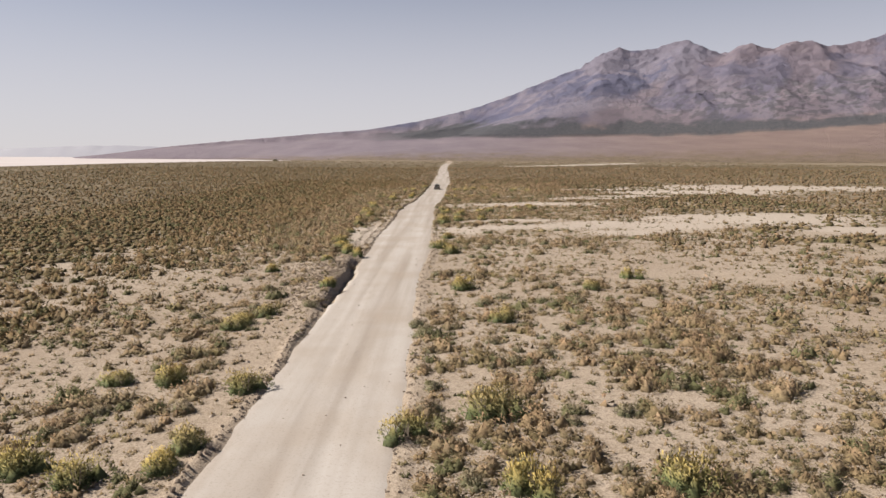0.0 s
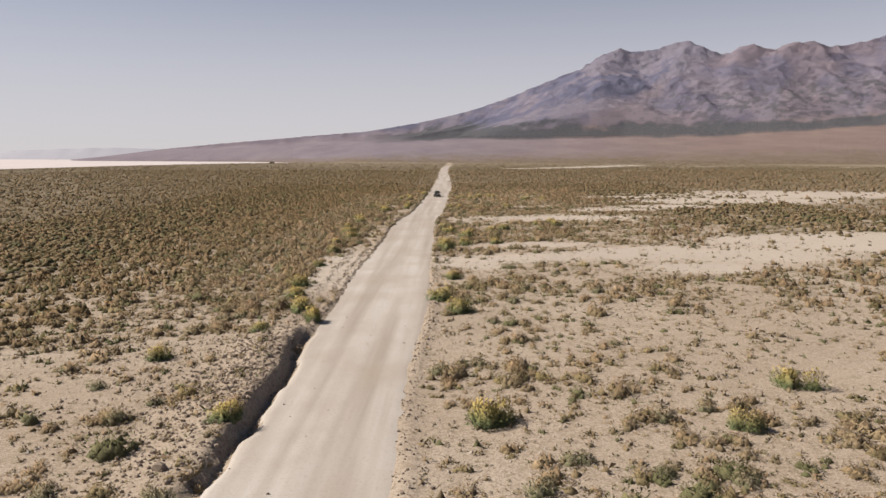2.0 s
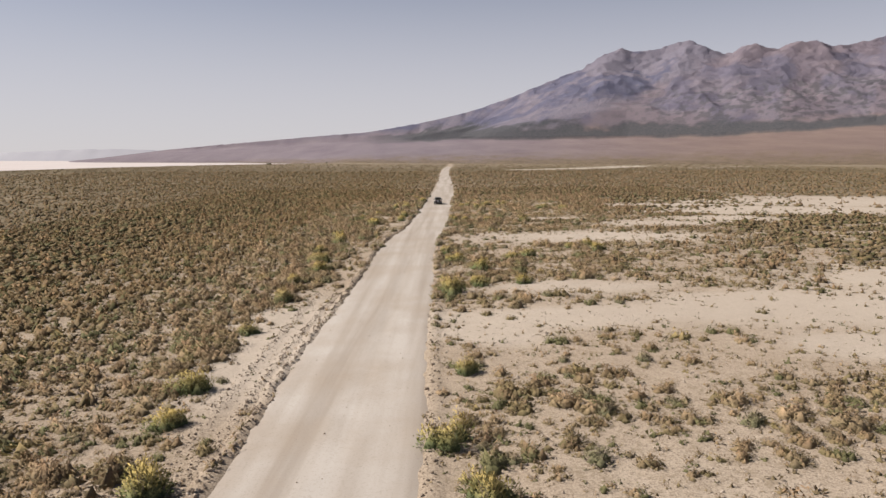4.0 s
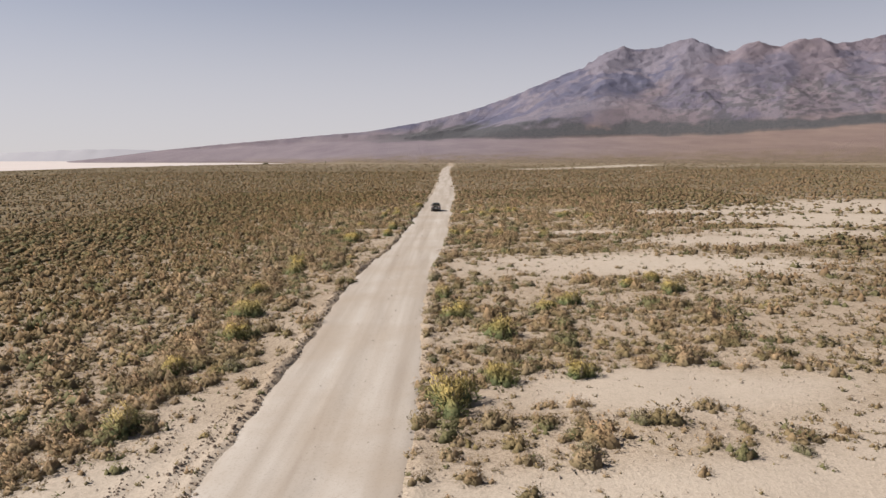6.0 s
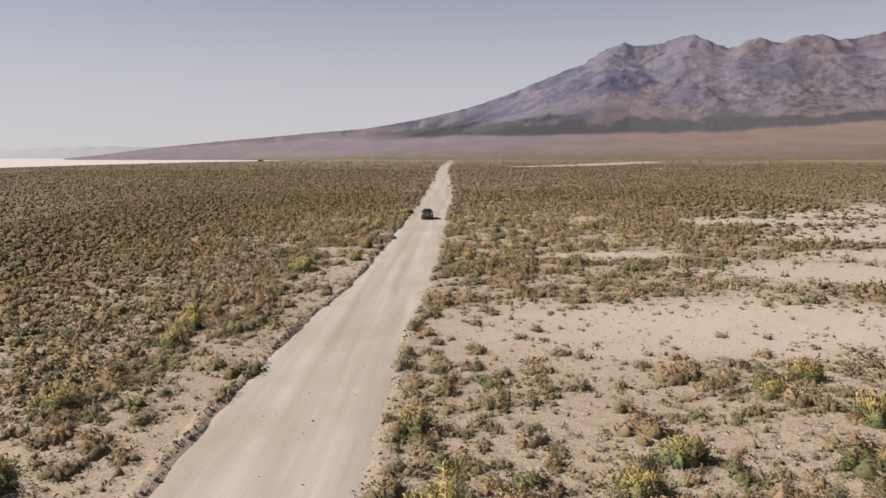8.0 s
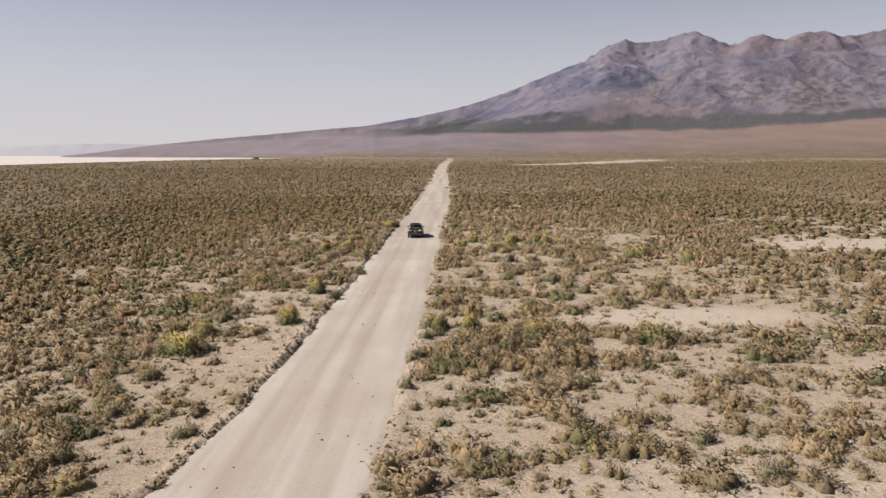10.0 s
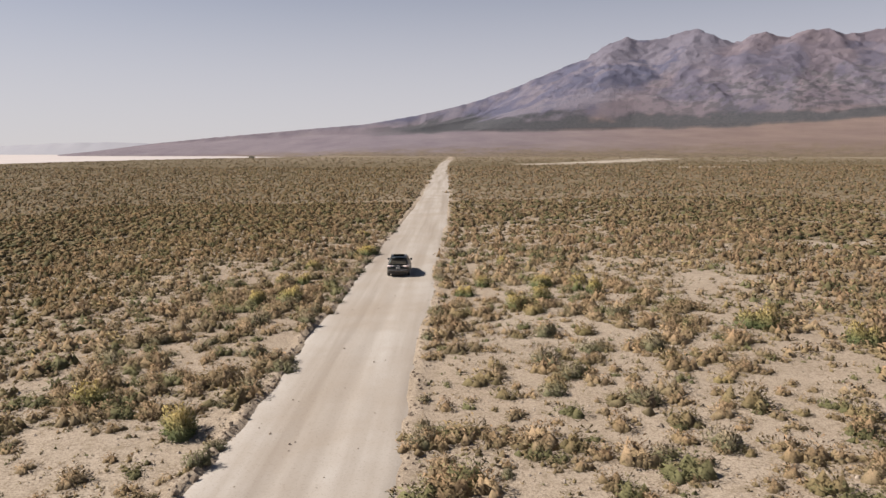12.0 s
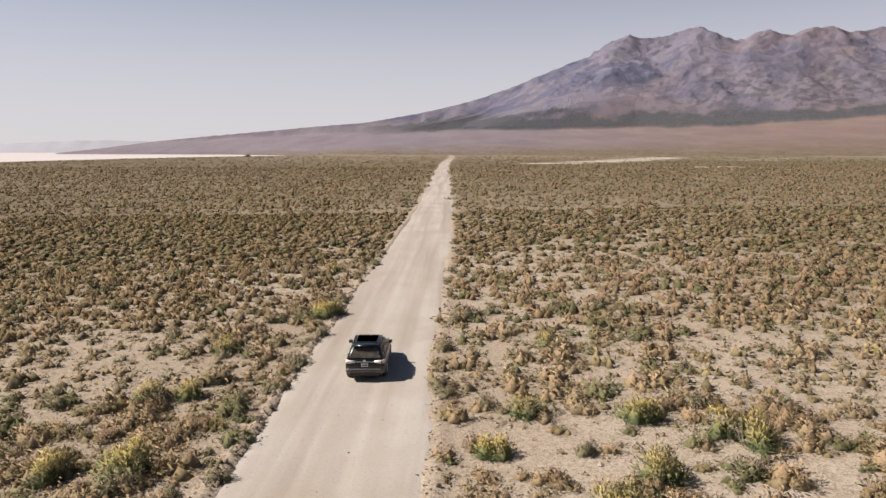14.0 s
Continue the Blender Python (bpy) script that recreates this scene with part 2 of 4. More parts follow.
def lie(x, y):
    """The land without road, banks and small relief."""
    z = 1.2 * np.tanh(x / 55) * (1 - step(400, 1200, y))
    # the lake's shore draws nearer to the road farther north
    return z - 9.5 * step(430, 660, -x + 150 * step(900, 2000, y)) * step(150, 500, y)


def shade_trench(y):
    """Where a narrow trench runs between road and high bank, added to deepen shade."""
    return step(46, 57, y) * (1 - step(73.5, 76.5, y))


def bank(x, y):
    """The spoil banks and windrows that the grader left along the road."""
    left = road_x(y) - ROAD_HALF + edge_wobble(y, 0)
    right = road_x(y) + ROAD_HALF + edge_wobble(y, 1)
    high = (0.20 * step(42, 47, y) + 0.36 * step(50, 59, y)) * (1 - step(75, 77.5, y)) * (0.75 + 0.5 * value_noise(y / 2.3, 3 + 0 * y))
    low = (0.09 + 0.5 * fbm(x / 0.7, y / 0.9, 2) * value_noise(y / 5.0, 12 + 0 * y)) * (1 - step(250, 420, y))
    d = left - x
    z = high * np.where(d > 0, step(0.40, 0.72, d) * (1 - 0.9 * step(1.1, 5.5, d)), 0) * (0.8 + 0.4 * fbm(x / 0.8, y / 0.8, 3))
    # the low windrow gives way to the added trench
    z = z + low * (1 - shade_trench(y)) * np.exp(-(((d - 0.30) / 0.2) ** 2)) - 0.32 * shade_trench(y) * np.exp(-(((d - 0.14) / 0.30) ** 4))
    # two older windrows in the pull-out
    pull = step(80, 90, y) * (1 - step(112, 122, y))
    crumbs = 0.03 + 0.13 * fbm(x / 0.4, y / 0.8 + 30, 3)
    z = z + pull * crumbs * (np.exp(-(((d - 1.1) / 0.22) ** 2)) + 0.6 * np.exp(-(((d - 2.1 - 0.02 * (y - 80)) / 0.3) ** 2)))
    e = x - right
    z = z + (0.02 + 0.16 * fbm(x / 0.6 + 5, y / 0.8, 2)) * np.exp(-(((e - 0.4) / 0.35) ** 2)) * (1 - step(250, 420, y))
    return z


def ground_z(x, y):
    near = 1 - step(350, 900, np.abs(x) + np.maximum(y - 150, 0))
    small = near * (0.28 * (fbm(x / 9.0, y / 9.0, 3) - 0.5) + 0.14 * (fbm(x / 1.6 + 9, y / 1.6, 3) - 0.5))
    off = np.abs(x - road_x(y))
    small = small * step(ROAD_HALF - 1.0, ROAD_HALF + 0.6, off)
    return lie(x, y) + small + bank(x, y) - 0.35 * (1 - step(ROAD_HALF - 0.9, ROAD_HALF - 0.1, off + np.where(x < road_x(y), edge_wobble(y, 0), -edge_wobble(y, 1)))) * (y < 1062)


# bare flats: centre x, y, half width, half depth
BARE = (
    (21, 160, 19, 8.0), (52, 225, 16, 6), (35, 180, 10, 6), (12, 121, 9, 3.5), (69, 213, 18, 9),
    (54, 121, 22, 12), (110, 238, 55, 22), (62, 101, 9, 5), (-13, 104, 4.2, 13), (9, 109, 10, 4),
    (17, 192, 7, 3.5), (26, 100, 6, 3.5), (62, 205, 22, 11), (92, 232, 34, 16), (48, 188, 14, 6),
    (29, 111, 19, 8), (17, 161, 14, 4), (2, 105, 4, 3.5), (80, 208, 26, 12),
)
FAR_BARE = ((90, 775, 30, 26), (130, 850, 30, 30), (172, 930, 32, 36), (215, 1010, 34, 40), (262, 1110, 34, 44), (310, 1220, 34, 50), (165, 640, 30, 13), (330, 960, 22, 14), (395, 1060, 22, 16), (455, 1160, 18, 16), (480, 900, 20, 13), (560, 980, 24, 15), (650, 1070, 24, 18))
# sand with single shrubs standing apart
SPARSE = ((22, 104, 17, 8), (20, 70, 11, 9), (12, 98, 8, 5))
THIN = ((16, 195, 11, 5), (-12, 196, 5, 9), (22, 233, 5, 5), (-19, 243, 5, 6), (-32, 214, 8, 3), (-12, 48, 3, 7), (-20, 65, 13, 9), (7.5, 217, 6, 5), (5, 229, 6, 4), (-13.5, 140, 4, 5), (-8.5, 219, 2, 6), (10, 206, 12, 9))


def inside(x, y, spots, soft=0.5):
    """1 in the heart of the given ovals, 0 outside them."""
    best = np.zeros_like(x)
    wob = 0.9 * (fbm(x / 8.0 + 3, y / 5.0, 4) - 0.5)
    for cx, cy, a, b in spots:
        best = np.maximum(best, 1 - step(1 - soft, 1 + soft, np.sqrt(((x - cx) / a) ** 2 + ((y - cy) / b) ** 2) + wob))
    return best


def density(x, y):
    """Shrub cover, 0 to 1."""
    patch = fbm(x / 14.0 + 40, y / 9.0, 4)
    thick = 0.78 + 0.18 * (1 - step(50, 70, y)) + 0.22 * step(66, 76, y + 0.10 * x) * step(-8, -13, x) + 0.3 * step(112, 122, y) + 0.45 * step(165, 200, y)
    thick = np.clip(thick + step(40, 90, np.abs(x + 3)) * step(60, 130, y) * 0.4 + 0.3 * step(-14, -24, x) * step(85, 100, y), 0, 1)
    d = (0.36 + 0.64 * thick) * (0.55 + 0.3 * step(0.7, 1.0, thick) + 0.6 * step(0.34, 0.56, patch) * (1 - 0.5 * step(0.7, 1.0, thick)))
    d = d * (1 - 0.92 * inside(x, y, BARE, 0.65)) * (1 - 0.45 * inside(x, y, THIN)) * (1 - 0.5 * inside(x, y, SPARSE, 0.6))
    # clumps a few paces across with sand between them
    d = d * (0.44 + 0.60 * step(0.36, 0.54, fbm(x / 3.6 + 11, y / 2.8, 2)))
    d = np.maximum(d, 0.92 * step(-13, -17, x) * step(84, 93, y) * (1 - 0.45 * inside(x, y, THIN)))
    left, right = road_x(y) - ROAD_HALF - x, x - road_x(y) - ROAD_HALF
    verge = np.maximum(left, right)
    d = d * step(0.1, 0.9, verge)
    d = d * (1 - 0.6 * step(0, 1, left) * (1 - step(2.2, 4.2, left)) * (1 - step(190, 215, y)))
    # smooth pale shoulder across the road from the trench
    d = d * (1 - 0.9 * step(0, 0.3, right) * (1 - step(1.1, 2.4, right)) * step(48, 56, y) * (1 - step(94, 104, y)))
    return np.clip(d, 0, 1)


def set_normals(me, normals):
    me.polygons.foreach_set("use_smooth", np.ones(len(me.polygons), bool))
    a = me.attributes.new("custom_normal", "FLOAT_VECTOR", "POINT")
    a.data.foreach_set("vector", np.asarray(normals, np.float32).ravel())


def link_mesh(name, verts, faces, mat, attrs=(), smooth=False):
    """One mesh object from arrays; faces all with the same number of corners. attrs: (name, type, values per vertex)."""
    verts, faces = np.asarray(verts, np.float32), np.asarray(faces, np.int32)
    me = bpy.data.meshes.new(name)
    me.vertices.add(len(verts))
    me.vertices.foreach_set("co", verts.ravel())
    k = faces.shape[1]
    me.loops.add(faces.size)
    me.loops.foreach_set("vertex_index", faces.ravel())
    me.polygons.add(len(faces))
    me.polygons.foreach_set("loop_start", np.arange(0, faces.size, k, dtype=np.int32))
    me.update(calc_edges=True)
    me.polygons.foreach_set("use_smooth", np.full(len(faces), smooth))
    for key, kind, values in attrs:
        a = me.attributes.new(key, kind, "POINT")
        a.data.foreach_set("color" if kind == "FLOAT_COLOR" else "value", np.asarray(values, np.float32).ravel())
    me.materials.append(mat)
    return new(name, me)


def grid_faces(nx, ny):
    i = np.arange(nx - 1)[None, :] + nx * np.arange(ny - 1)[:, None]
    return np.stack([i, i + 1, i + nx + 1, i + nx], -1).reshape(-1, 4)


# ---- ground ----
def spread(parts):
    return np.unique(np.round(np.concatenate(parts), 3))


def far_steps(a, b, n):
    return a * (b / a) ** np.linspace(0, 1, n)


gx = spread([np.arange(-15, 2, 0.25), np.arange(-46, -15, 1.0), np.arange(2, 46, 1.0), far_steps(46, 4200, 50), -far_steps(46, 4200, 50)])
gy = spread([np.arange(14, 262, 0.75), np.arange(-30, 14, 2.0), far_steps(270, 4920, 120), -far_steps(30, 900, 14)])
GX, GY = np.meshgrid(gx, gy)
GZ = ground_z(GX, GY)
flat = inside(GX, GY, BARE, 0.45)
far_flat = inside(GX / 4, GY / 4, tuple((a / 4, b / 4, c / 4, d / 4) for a, b, c, d in FAR_BARE), 0.3)
scrub = step(35, 190, np.hypot(GX, np.maximum(GY - 215, 0) * 1.0)) * (1 - inside(GX, GY, BARE)) * (1 - far_flat) * (0.74 + 0.16 * step(500, 800, GY))
# ground among dense shrubs darkened for their litter and shade
scrub = np.maximum(scrub, 0.7 * (1 - far_flat) * step(0.45, 0.8, density(GX, GY)) * step(18, 60, np.abs(GX + 4)) * (GY > 0))
scrub = scrub * (1 - 0.5 * step(650, 1400, GY + 120 * (fbm(GX / 90, GY / 60, 3) - 0.5)) * step(-500, -200, GX))
scrub = scrub * step(ROAD_HALF + 0.3, ROAD_HALF + 2.0, np.abs(GX - road_x(GY)))
ground = link_mesh("ground", np.stack([GX, GY, GZ], -1).reshape(-1, 3), grid_faces(len(gx), len(gy)), SAND,
                   (("crust", "FLOAT", np.clip(0.5 * flat + 1.0 * far_flat, 0, 1)), ("scrub", "FLOAT", scrub)), True)
tagged(ground, "dry sandy desert floor with pale bare flats", "ground", kind="structure")

# ---- road ----
ry = spread([np.arange(-60, 320, 0.5), far_steps(320, 1060, 90)])
across = np.linspace(-1, 1, 33)
RA, RY = np.meshgrid(across, ry)
half = np.where(RA < 0, ROAD_HALF - edge_wobble(RY, 0), ROAD_HALF + edge_wobble(RY, 1)) + 0.9
RX = road_x(RY) + RA * half
ruts = -0.02 * (np.exp(-(((RX - road_x(RY) - 0.75) / 0.3) ** 2)) + np.exp(-(((RX - road_x(RY) + 0.85) / 0.3) ** 2)))
RZ = lie(RX, RY) + 0.02 + 0.05 * (1 - RA**2) + ruts + 0.05 * (fbm(RX / 0.8, RY / 1.1, 3) - 0.5) - 0.16 * step(0.72, 1.0, np.abs(RA))
# the road's edge breaks off into the added trench
RZ = RZ - 0.75 * shade_trench(RY) * step(-0.26, 0.06, road_x(RY) - ROAD_HALF + edge_wobble(RY, 0) - RX)
road = link_mesh("road", np.stack([RX, RY, RZ], -1).reshape(-1, 3), grid_faces(len(across), len(ry)), ROAD, (), True)
tagged(road, "pale graded gravel road with faint wheel tracks", "road", kind="structure")

# ---- dry lake ----
lx, ly = np.linspace(-4600, -380, 30), np.linspace(-200, 4930, 30)
LX, LY = np.meshgrid(lx, ly)
lake = link_mesh("dry_lake", np.stack([LX, LY, 0 * LX - 8.0 + 0.35 * (fbm(LX / 160, LY / 160, 3) - 0.5)], -1).reshape(-1, 3), grid_faces(30, 30), LAKEBED, (), True)
tagged(lake, "bright white salt flat of a dry lake", "dry lake", kind="structure")

# ---- mountain and its fan ----
SKY_U = (-0.60, -0.494, -0.403, -0.321, -0.239, -0.170, -0.117, -0.044, -0.004, 0.036, 0.085, 0.124, 0.164, 0.188, 0.211, 0.239, 0.259, 0.290, 0.317, 0.331, 0.353, 0.384, 0.401, 0.420, 0.452, 0.475, 0.511, 0.531, 0.558, 0.593, 0.615, 0.68, 0.80, 1.0, 1.3)
SKY_E = (-0.010, 0.0006, 0.0120, 0.0199, 0.0270, 0.0333, 0.0372, 0.0498, 0.0585, 0.0687, 0.0859, 0.1023, 0.1186, 0.1271, 0.1448, 0.1548, 0.1501, 0.1539, 0.1630, 0.1668, 0.1591, 0.1459, 0.1551, 0.1620, 0.1534, 0.1633, 0.1655, 0.1586, 0.1608, 0.1683, 0.1775, 0.182, 0.17, 0.15, 0.10)
TOE_U = (-0.60, -0.494, -0.321, -0.126, 0.004, 0.166, 0.327, 0.407, 0.621, 1.3)
TOE_E = (-0.012, -0.001, 0.0087, 0.0212, 0.0266, 0.0279, 0.0308, 0.0346, 0.0493, 0.06)
EYE_Z = 11.4  # the fan is laid out by bearing from the middle of the flight


# ridge lines: bearing, angle above the eye and distance north of each bend; then the fall of the flanks
MASSIF = (
    (((-0.60, -0.02, 4500), (-0.32, 0.018, 4650), (-0.17, 0.033, 4700), (-0.044, 0.050, 4740), (0.085, 0.086, 4780), (0.188, 0.127, 4800), (0.239, 0.155, 4810), (0.29, 0.154, 4820), (0.331, 0.167, 4800), (0.384, 0.143, 4800)), 0.74),
    (((0.239, 0.153, 4800), (0.222, 0.118, 4560), (0.170, 0.086, 4330), (0.105, 0.052, 4080), (0.050, 0.034, 3880), (-0.02, 0.024, 3740)), 0.54),
    (((0.290, 0.152, 4800), (0.268, 0.112, 4520), (0.238, 0.094, 4380)), 0.72),
    (((0.331, 0.166, 4790), (0.318, 0.128, 4600), (0.272, 0.094, 4330), (0.222, 0.072, 4080), (0.196, 0.064, 3990), (0.150, 0.040, 3830), (0.09, 0.026, 3700)), 0.70),
    (((0.124, 0.100, 4780), (0.095, 0.070, 4450), (0.030, 0.046, 4150), (-0.06, 0.028, 3800)), 0.45),
)
MIDDLE_RIDGE = (
    (((0.384, 0.143, 4640), (0.420, 0.162, 4560), (0.452, 0.153, 4540), (0.475, 0.163, 4500), (0.511, 0.166, 4480), (0.531, 0.158, 4500), (0.615, 0.178, 4540), (0.80, 0.170, 4560), (1.0, 0.15, 4560)), 0.72),
    (((0.420, 0.161, 4560), (0.372, 0.128, 4400), (0.318, 0.096, 4200), (0.262, 0.066, 4010), (0.190, 0.044, 3860), (0.11, 0.028, 3720)), 0.62),
    (((0.475, 0.162, 4500), (0.440, 0.128, 4330), (0.405, 0.104, 4180), (0.350, 0.074, 4010), (0.290, 0.050, 3860)), 0.68),
    (((0.531, 0.157, 4500), (0.520, 0.132, 4320), (0.470, 0.106, 4140)), 0.70),
    (((0.615, 0.177, 4540), (0.600, 0.146, 4340), (0.545, 0.120, 4170), (0.490, 0.106, 4080)), 0.66),
)
FRONT_RIDGE = (
    (((0.80, 0.165, 4560), (0.70, 0.130, 4250), (0.640, 0.112, 4080), (0.560, 0.104, 4020), (0.455, 0.088, 3950), (0.370, 0.066, 3880), (0.290, 0.044, 3790)), 0.58),
    (((0.600, 0.108, 4040), (0.575, 0.084, 3920), (0.530, 0.062, 3830)), 0.64),
    (((0.510, 0.096, 3990), (0.478, 0.074, 3880), (0.440, 0.052, 3800)), 0.64),
    (((0.700, 0.128, 4240), (0.690, 0.092, 3980), (0.640, 0.064, 3830)), 0.60),
)


def branching(x, y, octaves=5):
    """Sharp branching ridges, 0 to 1, each finer set turned against the coarser."""
    total, size, norm, weight = 0, 1.0, 0, 1.0
    for k in range(octaves):
        c, s = math.cos(0.9 * k), math.sin(0.9 * k)
        r = 1 - np.abs(2 * fbm((x * c - y * s) * 2**k + 13.7 * k, (x * s + y * c) * 2**k + 4.9 * k, 2, 0.35) - 1) * 2.2
        r = np.clip(r, 0, 1) ** 1.4 * weight
        total, norm = total + size * r, norm + size
        weight, size = np.clip(0.35 + 1.1 * r, 0, 1), size * 0.55
    return total / norm


def mountain():
    us = np.linspace(-0.6, 0.80, 600)
    rs = np.concatenate([np.linspace(0, 0.5, 26), np.linspace(0.5, 1.0, 170)[1:], [1.012, 1.03]])
    U, S = np.meshgrid(us, rs)
    begin = np.interp(U, (-0.6, -0.3, -0.1, 0.2, 1.3), (3200, 3000, 1700, 1480, 1400))
    toe_y, top_y = np.interp(U, (-0.3, 0.05, 0.25, 0.6), (3500, 3750, 3700, 3320)), np.interp(U, (-0.3, 0.05), (4650, 4870))
    f, g = np.clip(S * 2, 0, 1), np.clip((S - 0.5) * 2, 0, 1)
    Y = np.where(S <= 0.5, begin + (toe_y - begin) * f, toe_y + (top_y - toe_y) * g)
    X = U * Y
    se = np.interp(U, SKY_U, SKY_E) * 0.982
    te = np.minimum(np.interp(U, TOE_U, TOE_E), se)
    base = lie(X, Y) - 1.0
    fan = base + (EYE_Z + te * toe_y - base) * f**1.5
    steep = np.clip((se - te) / 0.10, 0, 1)
    # flanks fall away from winding ridge lines
    wx = X + 90 * (fbm(X / 230 + 3, Y / 230, 3) - 0.5) + 26 * (fbm(X / 60, Y / 60 + 9, 3) - 0.5)
    wy = Y + 90 * (fbm(X / 230 + 31, Y / 230, 3) - 0.5) + 26 * (fbm(X / 60 + 14, Y / 60, 3) - 0.5)
    soft, peak = 4.0, 0
    for bends, fall in MASSIF + MIDDLE_RIDGE + FRONT_RIDGE:
        best = np.full(U.shape, -900.0)
        for (u0, e0, y0), (u1, e1, y1) in zip(bends, bends[1:]):
            ax, bx = u0 * y0, u1 * y1
            t = np.clip(((wx - ax) * (bx - ax) + (wy - y0) * (y1 - y0)) / ((bx - ax) ** 2 + (y1 - y0) ** 2), 0, 1)
            d = np.hypot(wx - ax - t * (bx - ax), wy - y0 - t * (y1 - y0))
            best = np.maximum(best, e0 * y0 + t * (e1 * y1 - e0 * y0) - fall * d * (1 - 0.3 * np.clip(d / 400, 0, 1)))
        peak = peak + np.exp(np.clip(best / soft, -60, 300))
    high = soft * np.log(peak + 1e-20)
    toe_h = te * toe_y
    lift = np.clip((high - toe_h) / 260, 0, 1) ** 0.7 * step(0.0, 0.06, g)
    high = high + lift * steep * (29 * (branching(X / 250 + 2, Y / 250, 4) - 0.42) + 8 * (branching(X / 60 + 7, Y / 60, 3) - 0.42))
    # no steeper above the fan than scree lies
    scree = toe_h + 0.7 * (Y - toe_y) + 0.0011 * np.maximum(Y - toe_y, 0) ** 2
    high = np.where(S > 0.5, -9 * np.log(np.exp(np.clip(-(high - scree) / 9, -90, 600)) + 1) + scree + 9 * np.log(2) * (1 - step(0, 0.1, g)), high)
    floor_ = toe_h + (0.55 * (se * Y - toe_h) * g**1.2) * (1 - 0.75 * steep)
    swell = 10.0
    high = swell * np.log(np.exp(np.clip((high - floor_) / swell, -40, 90)) + 1) + floor_
    e = high / Y
    # the crest keeps to the known skyline
    top = e[S[:, 0] > 0.5].max(0)
    gain = (se[0] - te[0]) / np.maximum(top - te[0], 1e-4)
    gain = np.convolve(np.pad(gain, 4, "edge"), np.ones(9) / 9, "valid")
    e = np.where(S > 0.5, te + (e - te) * np.clip(gain, 0.3, 2.0), te)
    z = np.where(S > 0.5, EYE_Z + e * Y, fan)
    z = np.where(S > 1.0, EYE_Z + np.minimum(se - 0.05, e) * top_y, z)
    n1 = fbm(U * 30, e * 300, 4) - 0.5
    n2 = fbm(X / 70 + 3, Y / 50, 4) - 0.5
    rise = e - te
    rock = step(0.004, 0.022, rise + 0.02 * n1) * step(0.0, 0.25, steep)
    thick = np.interp(U, (-0.12, 0.0, 0.15, 0.45), (0.007, 0.018, 0.021, 0.015))
    woods = step(-0.003, 0.002, np.where(S > 0.5, rise, (z - EYE_Z) / Y - te) + 0.008 * n1) * (1 - step(0.75, 1.25, rise / thick + 1.3 * n2)) * step(-0.15, -0.04, U) * 0.95
    # scattered trees up the lower spurs
    woods = np.maximum(woods, 0.65 * step(0.50, 0.58, fbm(X / 26 + 3, Y / 26, 3)) * step(0.012, 0.02, rise) * (1 - step(0.055, 0.085, rise + 0.05 * n1)) * step(0.15, 0.4, U))
    over, along = (0.85 * X - 0.53 * Y) / 260, (0.53 * X + 0.85 * Y) / 400
    near_ridge = step(-0.02, 0.03, U - 0.2 - (e - 0.06) * 2.14 + 0.04 * n1)
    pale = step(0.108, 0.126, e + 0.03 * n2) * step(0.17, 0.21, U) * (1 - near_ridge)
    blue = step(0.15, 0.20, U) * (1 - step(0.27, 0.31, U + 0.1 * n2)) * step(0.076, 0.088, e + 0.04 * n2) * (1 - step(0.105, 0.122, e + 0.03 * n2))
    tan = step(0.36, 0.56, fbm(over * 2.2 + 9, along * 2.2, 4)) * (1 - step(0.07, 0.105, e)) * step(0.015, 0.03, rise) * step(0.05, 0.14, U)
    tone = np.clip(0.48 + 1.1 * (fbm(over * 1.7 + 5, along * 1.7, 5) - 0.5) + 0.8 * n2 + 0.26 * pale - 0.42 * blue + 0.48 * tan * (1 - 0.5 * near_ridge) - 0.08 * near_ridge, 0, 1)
    scrub_f = (1 - step(0.0, 0.5, f + 0.36 * (fbm(U * 60, f * 20, 3) - 0.5))) * (1 - step(-0.25, -0.35, U) * 0.6)
    warm = np.where(S > 0.5, np.clip(0.25 * tan + near_ridge * (0.45 + 0.55 * step(0.42, 0.56, fbm(over * 1.3 + 9, along * 1.3, 4))), 0, 1), step(-0.1, 0.45, U))
    belt = np.stack([rock, woods, tone, np.ones_like(rock)], -1)
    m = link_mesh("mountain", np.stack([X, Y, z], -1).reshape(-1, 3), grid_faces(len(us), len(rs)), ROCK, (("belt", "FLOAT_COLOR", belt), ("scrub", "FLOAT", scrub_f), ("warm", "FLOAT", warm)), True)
    return tagged(m, "bare desert mountain in haze-tinted purple-brown above a wide gravel fan", "mountain", kind="structure")


mountain()


def far_range():
    xs = np.linspace(-4800, -400, 300)
    crest = 8 + 82 * step(0.30, 0.72, fbm(xs / 760 + 2.6, 0 * xs + 8.5, 4)) * (0.55 + 0.45 * step(-3200, -1900, xs)) * (1 - step(-1500, -700, xs)) + 8 * (fbm(xs / 90, 0 * xs, 3) - 0.5)
    rows = [np.stack([xs, 0 * xs + 4780 + 130 * k, -9 + (crest + 9) * k + 4 * (fbm(xs / 60, 0 * xs + 3 * k, 2) - 0.5)], -1) for k in (0, 0.25, 0.5, 0.75, 1.0)]
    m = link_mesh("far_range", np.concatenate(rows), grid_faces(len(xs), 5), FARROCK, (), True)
    return tagged(m, "pale hazy range of hills beyond the dry lake", "hills", kind="structure")


far_range()


